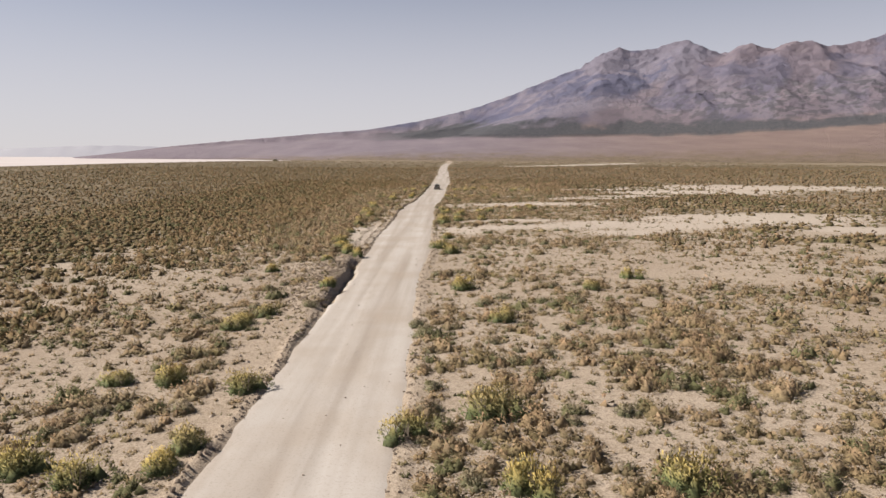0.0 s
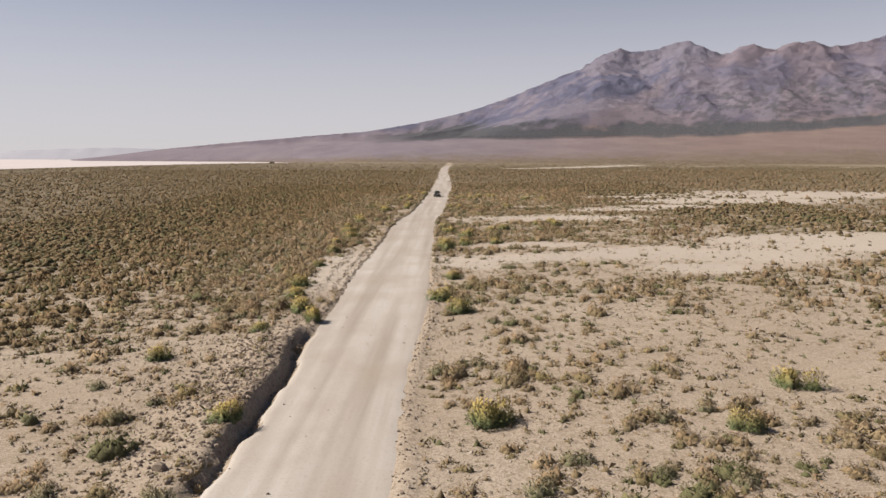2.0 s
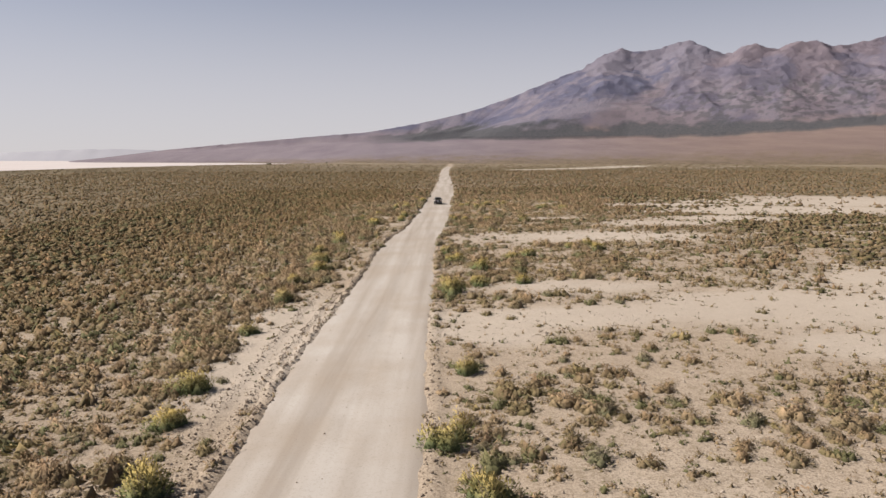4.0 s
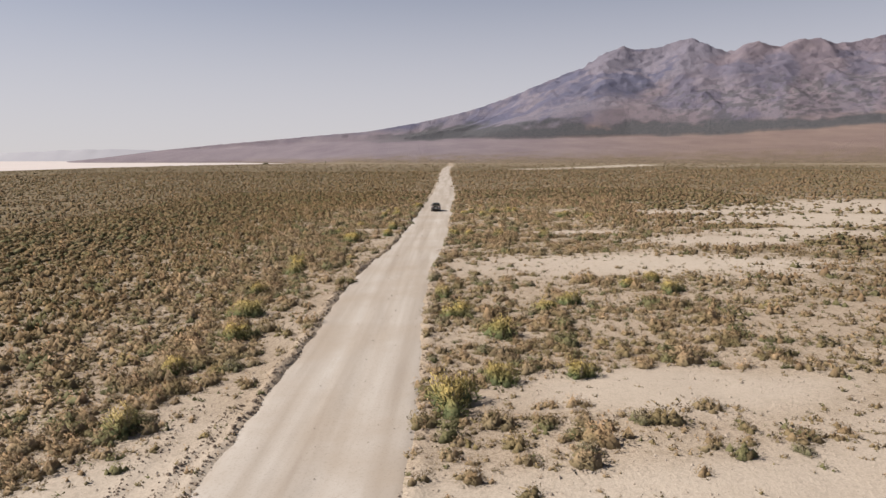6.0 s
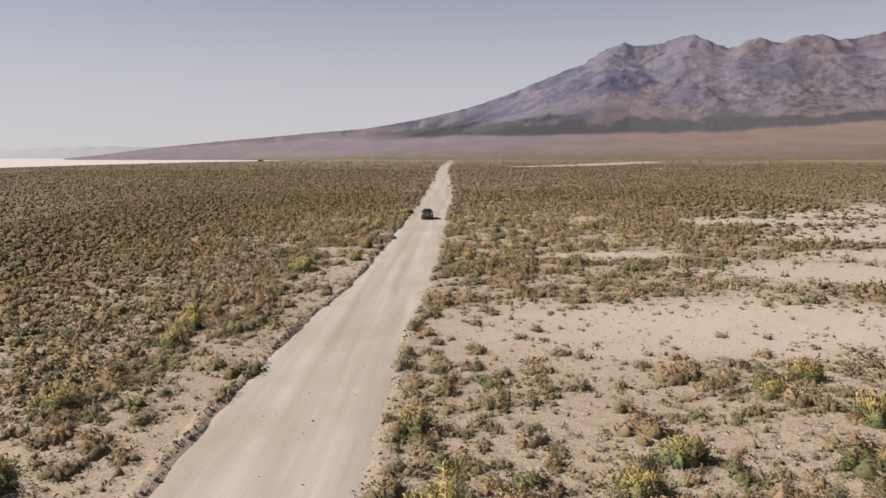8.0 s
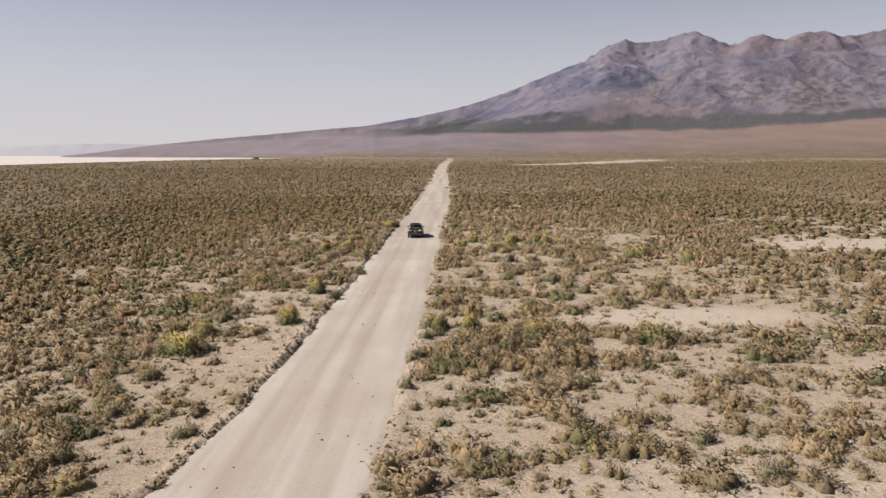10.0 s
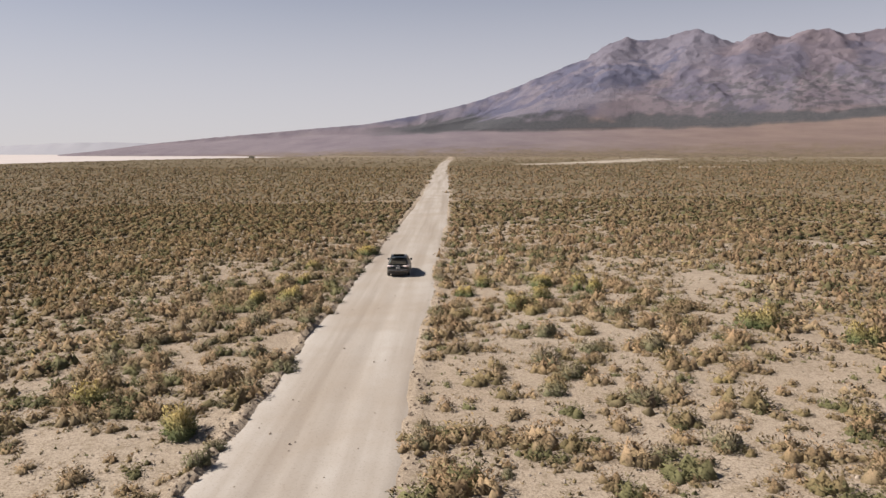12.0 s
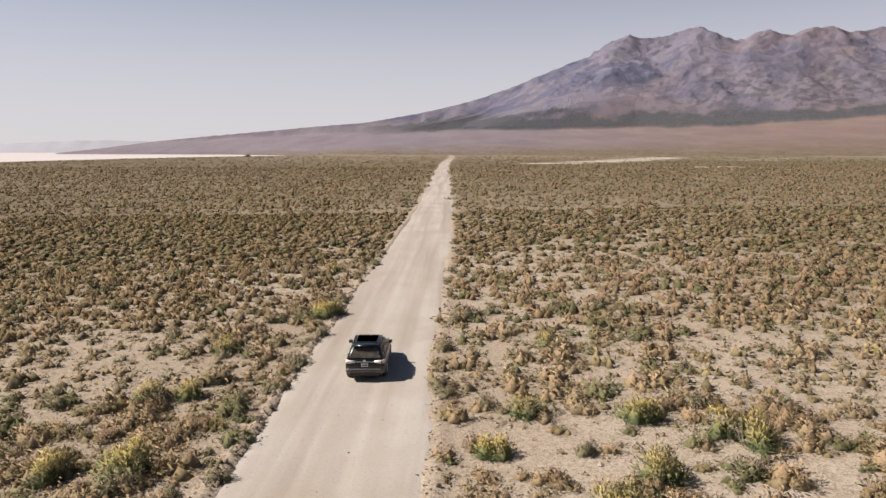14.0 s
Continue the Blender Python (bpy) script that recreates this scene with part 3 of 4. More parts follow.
# ---- shrubs ----
def mound(rng, sprays, height, leaf, lobes, around, rings, slim=0.15, heart=0.6, loose=0.09):
    """A bush one wide: a twiggy heart in each lobe, painted dark, under a ragged coat of thin sprays that lean out and
    up.
    Triangles (n, 3, 3), outward normals (3 n, 3) and how far each corner takes the heart's painted shade (3 n)."""
    cx = rng.normal(0, 0.19, (lobes, 2)) * (lobes > 1)
    size = rng.uniform(0.22, 0.38, lobes) if lobes > 1 else np.array([0.44])
    tall = rng.uniform(0.5, 1.0, lobes) * height
    tris, nrm, core_shade = [], [], []
    for k in range(lobes):
        az = (np.arange(around) + rng.uniform(0, 1)) / around * 2 * np.pi
        el = np.linspace(-0.25, 1.0, rings + 1)[:rings] if rings > 1 else np.array([-0.2])
        ring = np.stack([np.cos(az)[None] * np.cos(el)[:, None], np.sin(az)[None] * np.cos(el)[:, None], np.sin(el)[:, None] + 0 * az[None]], -1)
        ring = ring * rng.uniform(0.6, 1.05, ring.shape[:2])[..., None]
        top = np.array([rng.normal(0, 0.15), rng.normal(0, 0.15), rng.uniform(0.7, 0.95)])
        t = []
        for r in range(rings):
            for a in range(around):
                c = (a + 1) % around
                if r + 1 < rings:
                    t += [(ring[r, a], ring[r, c], ring[r + 1, a]), (ring[r, c], ring[r + 1, c], ring[r + 1, a])]
                else:
                    t += [(ring[r, a], ring[r, c], top)]
        t = np.array(t)
        tris.append(t * [1.15 * heart * size[k], 1.15 * heart * size[k], heart * tall[k]] + [cx[k, 0], cx[k, 1], 0])
        nrm.append(t / [size[k], size[k], tall[k]] * 0.4 + rng.normal(0, 0.12, t.shape))
        # painted shade deepens towards the foot of the heart
        core_shade.append(np.clip(0.68 - 0.8 * t[..., 2], 0, 1))
    if sprays:
        k = rng.choice(lobes, sprays, p=size**2 / (size**2).sum())
        az, up = rng.uniform(0, 2 * np.pi, sprays), rng.beta(1.1, 1.0, sprays)
        flat = np.sqrt(1 - up**2)
        way = np.stack([np.cos(az) * flat, np.sin(az) * flat, up], -1)
        mid = way * rng.uniform(0.72, 1.0, (sprays, 1)) * np.stack([size[k], size[k], tall[k]], -1) * rng.choice([0.92, 1.0, 1.14], (sprays, 1), p=[0.35, 0.47, 0.18])
        mid[:, :2] += cx[k]
        face = way + rng.normal(0, 0.6, (sprays, 3)) + [0, 0, 0.3]
        face /= np.linalg.norm(face, axis=1, keepdims=True)
        along = rng.normal(0, 0.45, (sprays, 3)) + [0, 0, 0.55] + way * [1.3, 1.3, 0.9]
        along -= 0.35 * (along * face).sum(1, keepdims=True) * face
        along /= np.linalg.norm(along, axis=1, keepdims=True)
        side = np.cross(along, face)
        side /= np.linalg.norm(side, axis=1, keepdims=True)
        ln = leaf * rng.uniform(0.6, 1.5, (sprays, 1))
        a, b = mid - along * ln * 0.6, mid + along * ln * 0.4
        a[:, 2], b[:, 2] = np.maximum(a[:, 2], -0.02), np.maximum(b[:, 2], 0.01)
        w = side * ln * slim
        # broadest near the tip, thin at the foot
        t = np.stack([a, b + w, b - w + along * ln * 0.2], 1)
        turned = (np.cross(t[:, 1] - t[:, 0], t[:, 2] - t[:, 0]) * way).sum(1) < 0
        t[turned] = t[turned][:, ::-1]
        tris.append(t)
        nrm.append(np.repeat((way / np.stack([size[k], size[k], tall[k]], -1) * 0.33 + rng.normal(0, loose, (sprays, 3)))[:, None], 3, 1))
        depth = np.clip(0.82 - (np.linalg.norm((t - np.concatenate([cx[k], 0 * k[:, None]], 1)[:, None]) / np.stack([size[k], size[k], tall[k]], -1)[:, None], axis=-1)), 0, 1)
        core_shade.append(depth)
    tris, nrm, core_shade = np.concatenate(tris), np.concatenate(nrm).reshape(-1, 3), np.concatenate([c.ravel() for c in core_shade])
    nrm = nrm + 0.25 * tris.reshape(-1, 3) * [2, 2, 1] + [0, 0, 0.1]
    return tris, nrm / np.linalg.norm(nrm, axis=1, keepdims=True), core_shade


def stem_tris(rng, count, width, height):
    az, reach = rng.uniform(0, 2 * np.pi, count), rng.uniform(0.1, 0.38, count) * width
    tip = np.stack([np.cos(az) * reach, np.sin(az) * reach, rng.uniform(0.5, 0.9, count) * height], -1)
    foot = tip * [0.15, 0.15, 0] + [0, 0, -0.05]
    side = np.stack([-np.sin(az), np.cos(az), 0 * az], -1) * 0.018 * width
    return np.stack([foot - side, foot + side, tip], 1), np.repeat(np.stack([np.cos(az) * 0.6, np.sin(az) * 0.6, 0 * az + 0.8], -1), 3, 0), np.ones(3 * count)


def lump_tris(rng):
    """A low rounded hummock of 12 triangles, 1 wide and 1 high."""
    n = 4
    az = np.arange(n) / n * 2 * np.pi + rng.uniform(0, 1)
    rim = np.stack([np.cos(az) * 0.5, np.sin(az) * 0.5, 0 * az - 0.05], -1) * rng.uniform(0.75, 1.2, (n, 1))
    mid = np.stack([np.cos(az + 0.6) * 0.40, np.sin(az + 0.6) * 0.40, 0 * az + 0.72], -1) * rng.uniform(0.8, 1.15, (n, 1))
    top = np.array([rng.normal(0, 0.1), rng.normal(0, 0.1), 0.95])
    t = []
    for k in range(n):
        j = (k + 1) % n
        t += [(rim[k], rim[j], mid[k]), (rim[j], mid[j], mid[k]), (mid[k], mid[j], top)]
    return np.array(t)


TINTS = np.array([(0.327, 0.224, 0.152), (0.363, 0.257, 0.181), (0.312, 0.227, 0.162), (0.173, 0.158, 0.089), (0.258, 0.191, 0.118), (0.325, 0.245, 0.135), (0.325, 0.218, 0.152)])
TINTS = TINTS * (0.93, 0.90, 0.82)
TINT_ODDS = np.array([0.28, 0.17, 0.16, 0.15, 0.16, 0.02, 0.06])


def scatter(rng, x0, x1, y0, y1, per_m2, keep):
    """Random plant sites with their cover; keep(x, y) says which of them belong."""
    gap = 1 / np.sqrt(per_m2)
    reach = 0.5 * np.hypot(x1 - x0, y1 - y0)
    k = np.arange(-reach, reach, gap)
    a, b = (v.ravel() for v in np.meshgrid(k, k))
    a, b = a + rng.uniform(-0.46, 0.46, len(a)) * gap, b + rng.uniform(-0.46, 0.46, len(b)) * gap
    x, y = 0.5 * (x0 + x1) + 0.883 * a - 0.469 * b, 0.5 * (y0 + y1) + 0.469 * a + 0.883 * b
    on = (x > x0) & (x < x1) & (y > y0) & (y < y1)
    x, y = x[on], y[on]
    on = keep(x, y)
    x, y = x[on], y[on]
    d = density(x, y)
    # thinner where the flight never looks
    on = rng.rand(len(x)) < d * np.where(np.abs(x) > 0.68 * y + 6, 0.25, 1.0)
    return x[on], y[on], d[on]


def view_gap(x, y):
    """Rough shortest distance from which the flight sees a spot."""
    side = np.abs(x) / 0.60
    return np.maximum(np.maximum(side, 22), y - 204)


def olive(x):
    """Tint left of the road: more olive, and darkened for the shaded sides seen there."""
    return 1 - step(-10, -26, x)[:, None] * np.array((0.09, 0.10, 0.20))


def paler_scrub(x, y):
    """Paler scrub right of the road at the far end."""
    return (1 + 0.13 * step(186, 206, y) * step(-4, 3, x))[:, None]


def plant(name, rng, protos, x, y, width, height, label, spread_=1.0, tone=1.0):
    """Plants joined into one mesh: protos are triangle sets one wide and one high."""
    pick = rng.randint(0, len(protos), len(x))
    tint = TINTS[rng.choice(len(TINTS), len(x), p=TINT_ODDS)] * rng.uniform(0.8, 1.2, (len(x), 1))
    tint = tint * spread_ + (1 - spread_) * np.array((0.31, 0.215, 0.14))
    tint = tint * tone
    z = ground_z(x, y) - 0.02
    turn = rng.uniform(0, 2 * np.pi, len(x))
    vs, cs, ns = [], [], []
    for k, p in enumerate(protos):
        on = pick == k
        q, nrm = p[0].reshape(-1, 3), p[1]
        c, s = np.cos(turn[on])[:, None], np.sin(turn[on])[:, None]
        w, h = width[on][:, None], height[on][:, None]
        v = np.stack([(q[:, 0] * c - q[:, 1] * s) * w + x[on][:, None], (q[:, 0] * s + q[:, 1] * c) * w + y[on][:, None], q[:, 2] * h + z[on][:, None]], -1)
        vs.append(v.reshape(-1, 3))
        ns.append(np.stack([nrm[:, 0] * c - nrm[:, 1] * s, nrm[:, 0] * s + nrm[:, 1] * c, nrm[:, 2] + 0 * c], -1).reshape(-1, 3))
        # dry tan heads above, greener leaves below with shade painted into them
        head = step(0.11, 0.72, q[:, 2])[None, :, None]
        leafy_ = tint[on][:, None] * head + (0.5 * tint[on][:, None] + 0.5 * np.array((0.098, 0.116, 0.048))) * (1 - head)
        # dead-wood brown inside, painted in for the shade there
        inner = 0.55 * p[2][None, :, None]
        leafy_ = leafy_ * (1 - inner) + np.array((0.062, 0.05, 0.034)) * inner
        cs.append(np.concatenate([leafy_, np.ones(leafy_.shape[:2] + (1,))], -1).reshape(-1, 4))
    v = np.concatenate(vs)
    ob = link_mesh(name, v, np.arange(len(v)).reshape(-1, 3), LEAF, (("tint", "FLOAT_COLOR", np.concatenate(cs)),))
    set_normals(ob.data, np.concatenate(ns))
    return tagged(ob, label, "shrubs", kind="stuff")


rng = np.random.RandomState(11)
BROAD = [mound(rng, 270, 1, 0.085, rng.randint(6, 10), 6, 1, 0.2, 0.72) for _ in range(16)]
CLOSE = [mound(rng, 130, 1, 0.105, rng.randint(4, 8), 6, 1, 0.2, 0.72) for _ in range(18)]
NEAR = [mound(rng, 42, 1, 0.15, rng.randint(2, 5), 5, 1, 0.22, 0.76) for _ in range(16)]
SMALL = [mound(rng, 20, 1, 0.22, rng.randint(1, 3), 4, 1, 0.22, 0.64) for _ in range(12)]
MIDDLE = [mound(rng, 22, 1, 0.17, rng.randint(2, 4), 6, 1, 0.22, 0.82) for _ in range(14)]
TUFT = [mound(rng, 6, 1, 0.3, 1, 3, 1, 0.22, 0.75) for _ in range(12)]
BEYOND = [mound(rng, 8, 1, 0.22, rng.randint(1, 3), 4, 2, 0.24, 0.84) for _ in range(14)]
FAR = [mound(rng, 2, 1, 0.4, rng.randint(1, 3), 4, 1, 0.3, 1.0) for _ in range(10)]

# big yellow-green rabbitbrush: x, y, width
SOUTH_BUSHES = (
    (3.0, 22.4, 1.7), (8.1, 22.7, 1.9), (-13.2, 23.3, 1.7), (-10.7, 24.2, 1.5), (-16.2, 24.4, 1.7), (-10.4, 26.0, 1.6), (-1.6, 27.0, 1.5), (1.6, 29.3, 2.3),
    (-9.9, 32.9, 1.7), (-14.4, 34.4, 1.6), (-17.0, 34.5, 1.5), (-14.3, 45.5, 1.6), (3.9, 47.3, 1.6), (-14.4, 47.4, 1.6), (-13.5, 49.8, 1.6), (12.3, 58.1, 1.5),
    (-10.1, 58.7, 1.3), (1.2, 59.2, 2.1), (17.2, 63.5, 1.7), (-18.2, 69.7, 1.3), (-13.5, 75.6, 1.2), (-10.3, 78.7, 1.4), (0.3, 81.3, 1.8), (-12.0, 81.9, 2.0),
    (-1.1, 86.4, 1.7), (-13.5, 89.0, 1.5), (-14.7, 94.0, 1.9), (-0.1, 95.8, 1.3), (-15.2, 105.8, 1.3),
)
MIDWAY_BUSHES = (
    (-15.1, 117.1, 1.8), (-0.6, 119.3, 2.2), (1.6, 123.1, 1.6), (6.1, 123.3, 1.4), (-16.1, 125.2, 1.5), (2.7, 132.3, 2.0), (-15.1, 132.4, 1.8), (-0.3, 137.9, 1.8),
    (6.8, 138.8, 1.6), (-16.3, 139.6, 2.3), (-17.0, 141.0, 1.6), (8.9, 141.2, 1.7), (-1.2, 144.4, 1.6), (17.8, 144.8, 1.6), (-17.9, 147.7, 1.6), (14.7, 147.7, 1.4),
    (17.5, 150.1, 1.5), (-16.9, 159.1, 1.7), (-17.3, 162.8, 1.6), (-18.3, 166.3, 1.4),
)
NORTH_BUSHES = (
    (-14.4, 185.0, 2.0), (13.1, 185.9, 1.9), (6.5, 187.7, 1.6), (-15.0, 189.5, 1.7), (2.0, 189.8, 1.5), (-0.1, 190.2, 1.4), (-10.2, 192.9, 1.6), (-18.0, 197.9, 1.7),
    (-10.2, 203.0, 1.8), (-16.1, 206.5, 1.6), (24.8, 214.7, 2.0), (20.8, 218.6, 2.2), (5.7, 224.4, 1.7), (8.2, 227.2, 1.7), (-13.9, 228.1, 1.6), (-11.1, 228.5, 2.0),
    (2.4, 229.2, 1.5), (12.1, 230.1, 2.0), (9.1, 232.5, 1.6), (4.1, 233.3, 1.7), (-13.7, 236.0, 1.6), (-12.0, 236.7, 1.3), (6.5, 244.0, 1.5), (-12.9, 244.3, 1.4),
    (-7.8, 252.4, 1.8), (-11.0, 271.3, 1.6),
)


def tri_mesh(name, tris, mat):
    tris, nrm, core_shade = tris
    v = tris.reshape(-1, 3)
    me = bpy.data.meshes.new(name)
    me.from_pydata(v.tolist(), [], np.arange(len(v)).reshape(-1, 3).tolist())
    set_normals(me, nrm)
    me.attributes.new("core_shade", "FLOAT", "POINT").data.foreach_set("value", core_shade.astype(np.float32))
    me.materials.append(mat)
    return me


def bush(name, foliage, stems, label, category, group):
    top = tagged(new(name), label, category, group)
    for key, me in (("foliage", foliage), ("branchwork", stems)):
        tagged(new(key, me), kind="stuff").parent = top
    return top


def place(master, used, x, y, size, low):
    z = float(ground_z(np.array([x]), np.array([y]))[0]) - 0.03
    m = pose(x, y, z, 0, 0, rng.uniform(0, 360))
    ob = copy_thing(master, m) if used else master
    ob.matrix_basis = m
    ob.scale = (size, size, size * low)
    return ob


rabbits = [bush("rabbitbrush", tri_mesh("rabbit_foliage", mound(rng, 2000, 0.68, 0.06, rng.randint(8, 12), 6, 1, 0.2, 0.72), RABBIT), tri_mesh("rabbit_stems", stem_tris(rng, 22, 0.9, 0.7), BARK),
                "large yellow-green rabbitbrush on bare sand", "shrub", "rabbitbrush by the road") for _ in range(6)]
for k, (x, y, w) in enumerate(SOUTH_BUSHES + MIDWAY_BUSHES + NORTH_BUSHES):
    place(rabbits[k % 6], k >= 6, x, y, w * 1.12, rng.uniform(0.85, 1.15))
sages = [bush("sagebrush", tri_mesh("sage_foliage", mound(rng, 700, 0.58, 0.075, rng.randint(5, 9), 6, 1, 0.2, 0.72), SAGE), tri_mesh("sage_stems", stem_tris(rng, 14, 0.9, 0.6), BARK),
              "grey-brown sagebrush clump with twiggy dry stems", "shrub", "sagebrush by the road") for _ in range(6)]
x, y, d = scatter(rng, -19, 13, 20, 255, 0.12, lambda x, y: (np.abs(x - road_x(y)) > 4.2))
order = rng.permutation(len(x))[:220]
for k, j in enumerate(order):
    place(sages[k % 6], k >= 6, float(x[j]), float(y[j]), rng.uniform(0.75, 1.45) * (1.25 if y[j] > 200 else 0.9), rng.uniform(0.8, 1.1))
# a ragged row of them close to the road edges
for side, y0, y1, count in ((-1, 196, 282, 42), (1, 26, 48, 8), (1, 104, 275, 30)):
    for _ in range(count):
        wy = rng.uniform(y0, y1)
        wx = float(road_x(wy) + edge_wobble(np.array([wy]), int(side > 0))[0] + side * (ROAD_HALF + abs(rng.normal(0.55, 0.35)) + 0.15))
        place(sages[rng.randint(0, 6)], True, wx, wy, rng.uniform(0.6, 1.35), rng.uniform(0.85, 1.15))

x, y, d = scatter(rng, -34, 34, 14, 255, 1.85, lambda x, y: view_gap(x, y) < 46)
on = rng.rand(len(x)) > 0.40 * step(190, 206, y)
x, y, d = x[on], y[on], d[on]
w = np.clip(rng.lognormal(-0.36, 0.48, len(x)) * (0.68 + 0.6 * d) * (0.86 + 0.46 * step(170, 192, y - 14 * step(2, -6, x))) * (1 + 0.28 * step(-9, -17, x) * step(82, 94, y) * (1 - step(185, 206, y))), 0.25, 2.3)
h = w * rng.uniform(0.36, 0.58, len(x))
near = (w > 0.72) & (view_gap(x, y) < 31)
tiny = w < 0.4
far = ~near & ~tiny
broad = near & (w > 1.0)
near = near & ~broad
plant("sagebrush_thicket", rng, BROAD, x[broad], y[broad], w[broad], h[broad], "broad grey-brown and olive desert shrubs on sand", 1.0, 1.1 * paler_scrub(x[broad], y[broad]))
plant("sagebrush_scrub", rng, CLOSE, x[near], y[near], w[near], h[near], "low grey-brown and olive desert shrubs on sand", 1.0, 1.1 * paler_scrub(x[near], y[near]))
plant("sagebrush_flat", rng, NEAR, x[far], y[far], w[far], h[far], "low grey-brown desert shrubs of many sizes on sand", 1.0, 1.06 * paler_scrub(x[far], y[far]))
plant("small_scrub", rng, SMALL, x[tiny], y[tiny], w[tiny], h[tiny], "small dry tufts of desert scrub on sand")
n = 46000
x, y = rng.uniform(-36, 50, n), rng.uniform(16, 250, n)
on = (view_gap(x, y) < 100) & (np.abs(x - road_x(y)) > ROAD_HALF + 0.8) & (rng.rand(n) < np.clip(1.0 - 0.72 * inside(x, y, BARE), 0.08, 1) * (0.25 + step(0.4, 0.6, fbm(x / 5, y / 5, 3))))
x, y = x[on], y[on]
w = rng.lognormal(-1.15, 0.42, len(x))
# weeds along the windrow beside the road
n = 900
wy = rng.uniform(16, 250, n)
wx = road_x(wy) - ROAD_HALF + edge_wobble(wy, 0) - np.abs(rng.normal(0.25, 0.4, n))
on = rng.rand(n) < step(0.42, 0.6, fbm(wy / 5, 0 * wy + 3, 3))
x, y, w = np.concatenate([x, wx[on]]), np.concatenate([y, wy[on]]), np.concatenate([w, rng.lognormal(-1.15, 0.35, on.sum())])
plant("dry_tufts", rng, TUFT, x, y, w, w * rng.uniform(0.5, 0.75, len(x)), "tiny dry tufts scattered over the sand")
x, y, d = scatter(rng, -90, 90, 16, 335, 0.92, lambda x, y: (view_gap(x, y) >= 46) & (view_gap(x, y) < 135))
w = np.clip(rng.lognormal(0.04, 0.42, len(x)) * (0.65 + 0.6 * d) * (1 + 0.2 * step(185, 220, y)) * (1 + 0.18 * step(-9, -20, x) * (1 - step(185, 220, y))), 0.3, 2.1)
h = w * rng.uniform(0.40, 0.64, len(x))
# none of them stands in the road
on_road = np.abs(x - road_x(y)) < ROAD_HALF + 0.5 + 0.35 * w
x = np.where(on_road, road_x(y) + np.sign(x - road_x(y)) * (ROAD_HALF + 0.6 + 0.5 * w), x)
near = view_gap(x, y) < 72
plant("sagebrush_belt", rng, MIDDLE, x[near], y[near], w[near], h[near], "dense low tan and olive desert shrubs", 1.0, np.array((0.86, 0.82, 0.82)) * olive(x[near]) * paler_scrub(x[near], y[near]))
plant("sagebrush_spread", rng, BEYOND, x[~near], y[~near], w[~near], h[~near], "dense tan desert shrubs reaching over the plain", 1.0, np.array((0.80, 0.75, 0.74)) * olive(x[~near]))
x, y, d = scatter(rng, -330, 330, 60, 700, 0.36, lambda x, y: (view_gap(x, y) >= 135) & (view_gap(x, y) < 520) & (rng.rand(len(x)) < np.clip(150 / view_gap(x, y), 0, 1) ** 1.7))
w = np.clip(rng.lognormal(0.05, 0.3, len(x)), 0.5, 2.0) * (0.9 + view_gap(x, y) / 500)
plant("sagebrush_plain", rng, FAR, x, y, w, w * rng.uniform(0.4, 0.6, len(x)), "far olive-brown scrub on the plain", 0.8, np.array((0.74, 0.69, 0.68)) * olive(x))
n = 9000
x, y = rng.uniform(-560, 620, n), 480 * (1500 / 480) ** rng.rand(n)
on = (np.abs(x) < 0.68 * y) & (np.abs(x - road_x(y)) > 8) & (inside(x / 4, y / 4, tuple((a / 4, b / 4, c / 4, d / 4) for a, b, c, d in FAR_BARE), 0.3) < 0.3) & (x > -430)
x, y = x[on], y[on]
w = rng.uniform(1.6, 3.6, len(x)) * (0.7 + y / 1400)
plant("sagebrush_horizon", rng, FAR, x, y, w, rng.uniform(0.7, 1.3, len(x)), "olive-brown scrub clumps far out on the plain", 0.6, np.array((0.62, 0.6, 0.6)))


# ---- clods and gravel along the road ----
def pebble_tris(rng):
    """A blunt stone of 6 triangles, 1 wide and 1 high."""
    az = np.arange(3) / 3 * 2 * np.pi + rng.uniform(0, 1)
    rim = np.stack([np.cos(az) * 0.55, np.sin(az) * 0.55, 0 * az - 0.1], -1) * rng.uniform(0.8, 1.2, (3, 1))
    top = np.array([rng.normal(0, 0.12), rng.normal(0, 0.12), 0.95])
    mid = (rim + np.roll(rim, -1, 0)) * 0.5 * [1.5, 1.5, 1] + [0, 0, 0.3]
    return np.array([t for k in range(3) for t in ((rim[k], mid[k], top), (mid[k], rim[(k + 1) % 3], top))])


def clods(name, x, y, size, label, shape=lump_tris, mat=CLOD, high=None):
    lumps = [shape(rng) for _ in range(6)]
    pick, z, turn = rng.randint(0, 6, len(x)), (ground_z(x, y) if high is None else high), rng.uniform(0, 6.28, len(x))
    vs = []
    for k, p in enumerate(lumps):
        on = pick == k
        q = p.reshape(-1, 3)
        c, s = np.cos(turn[on])[:, None], np.sin(turn[on])[:, None]
        w = size[on][:, None]
        vs.append(np.stack([(q[:, 0] * c - q[:, 1] * s) * w + x[on][:, None], (q[:, 0] * s + q[:, 1] * c) * w * 0.8 + y[on][:, None], q[:, 2] * w * 0.6 + z[on][:, None]], -1).reshape(-1, 3))
    v = np.concatenate(vs)
    return tagged(link_mesh(name, v, np.arange(len(v)).reshape(-1, 3), mat), label, "clods", kind="stuff")


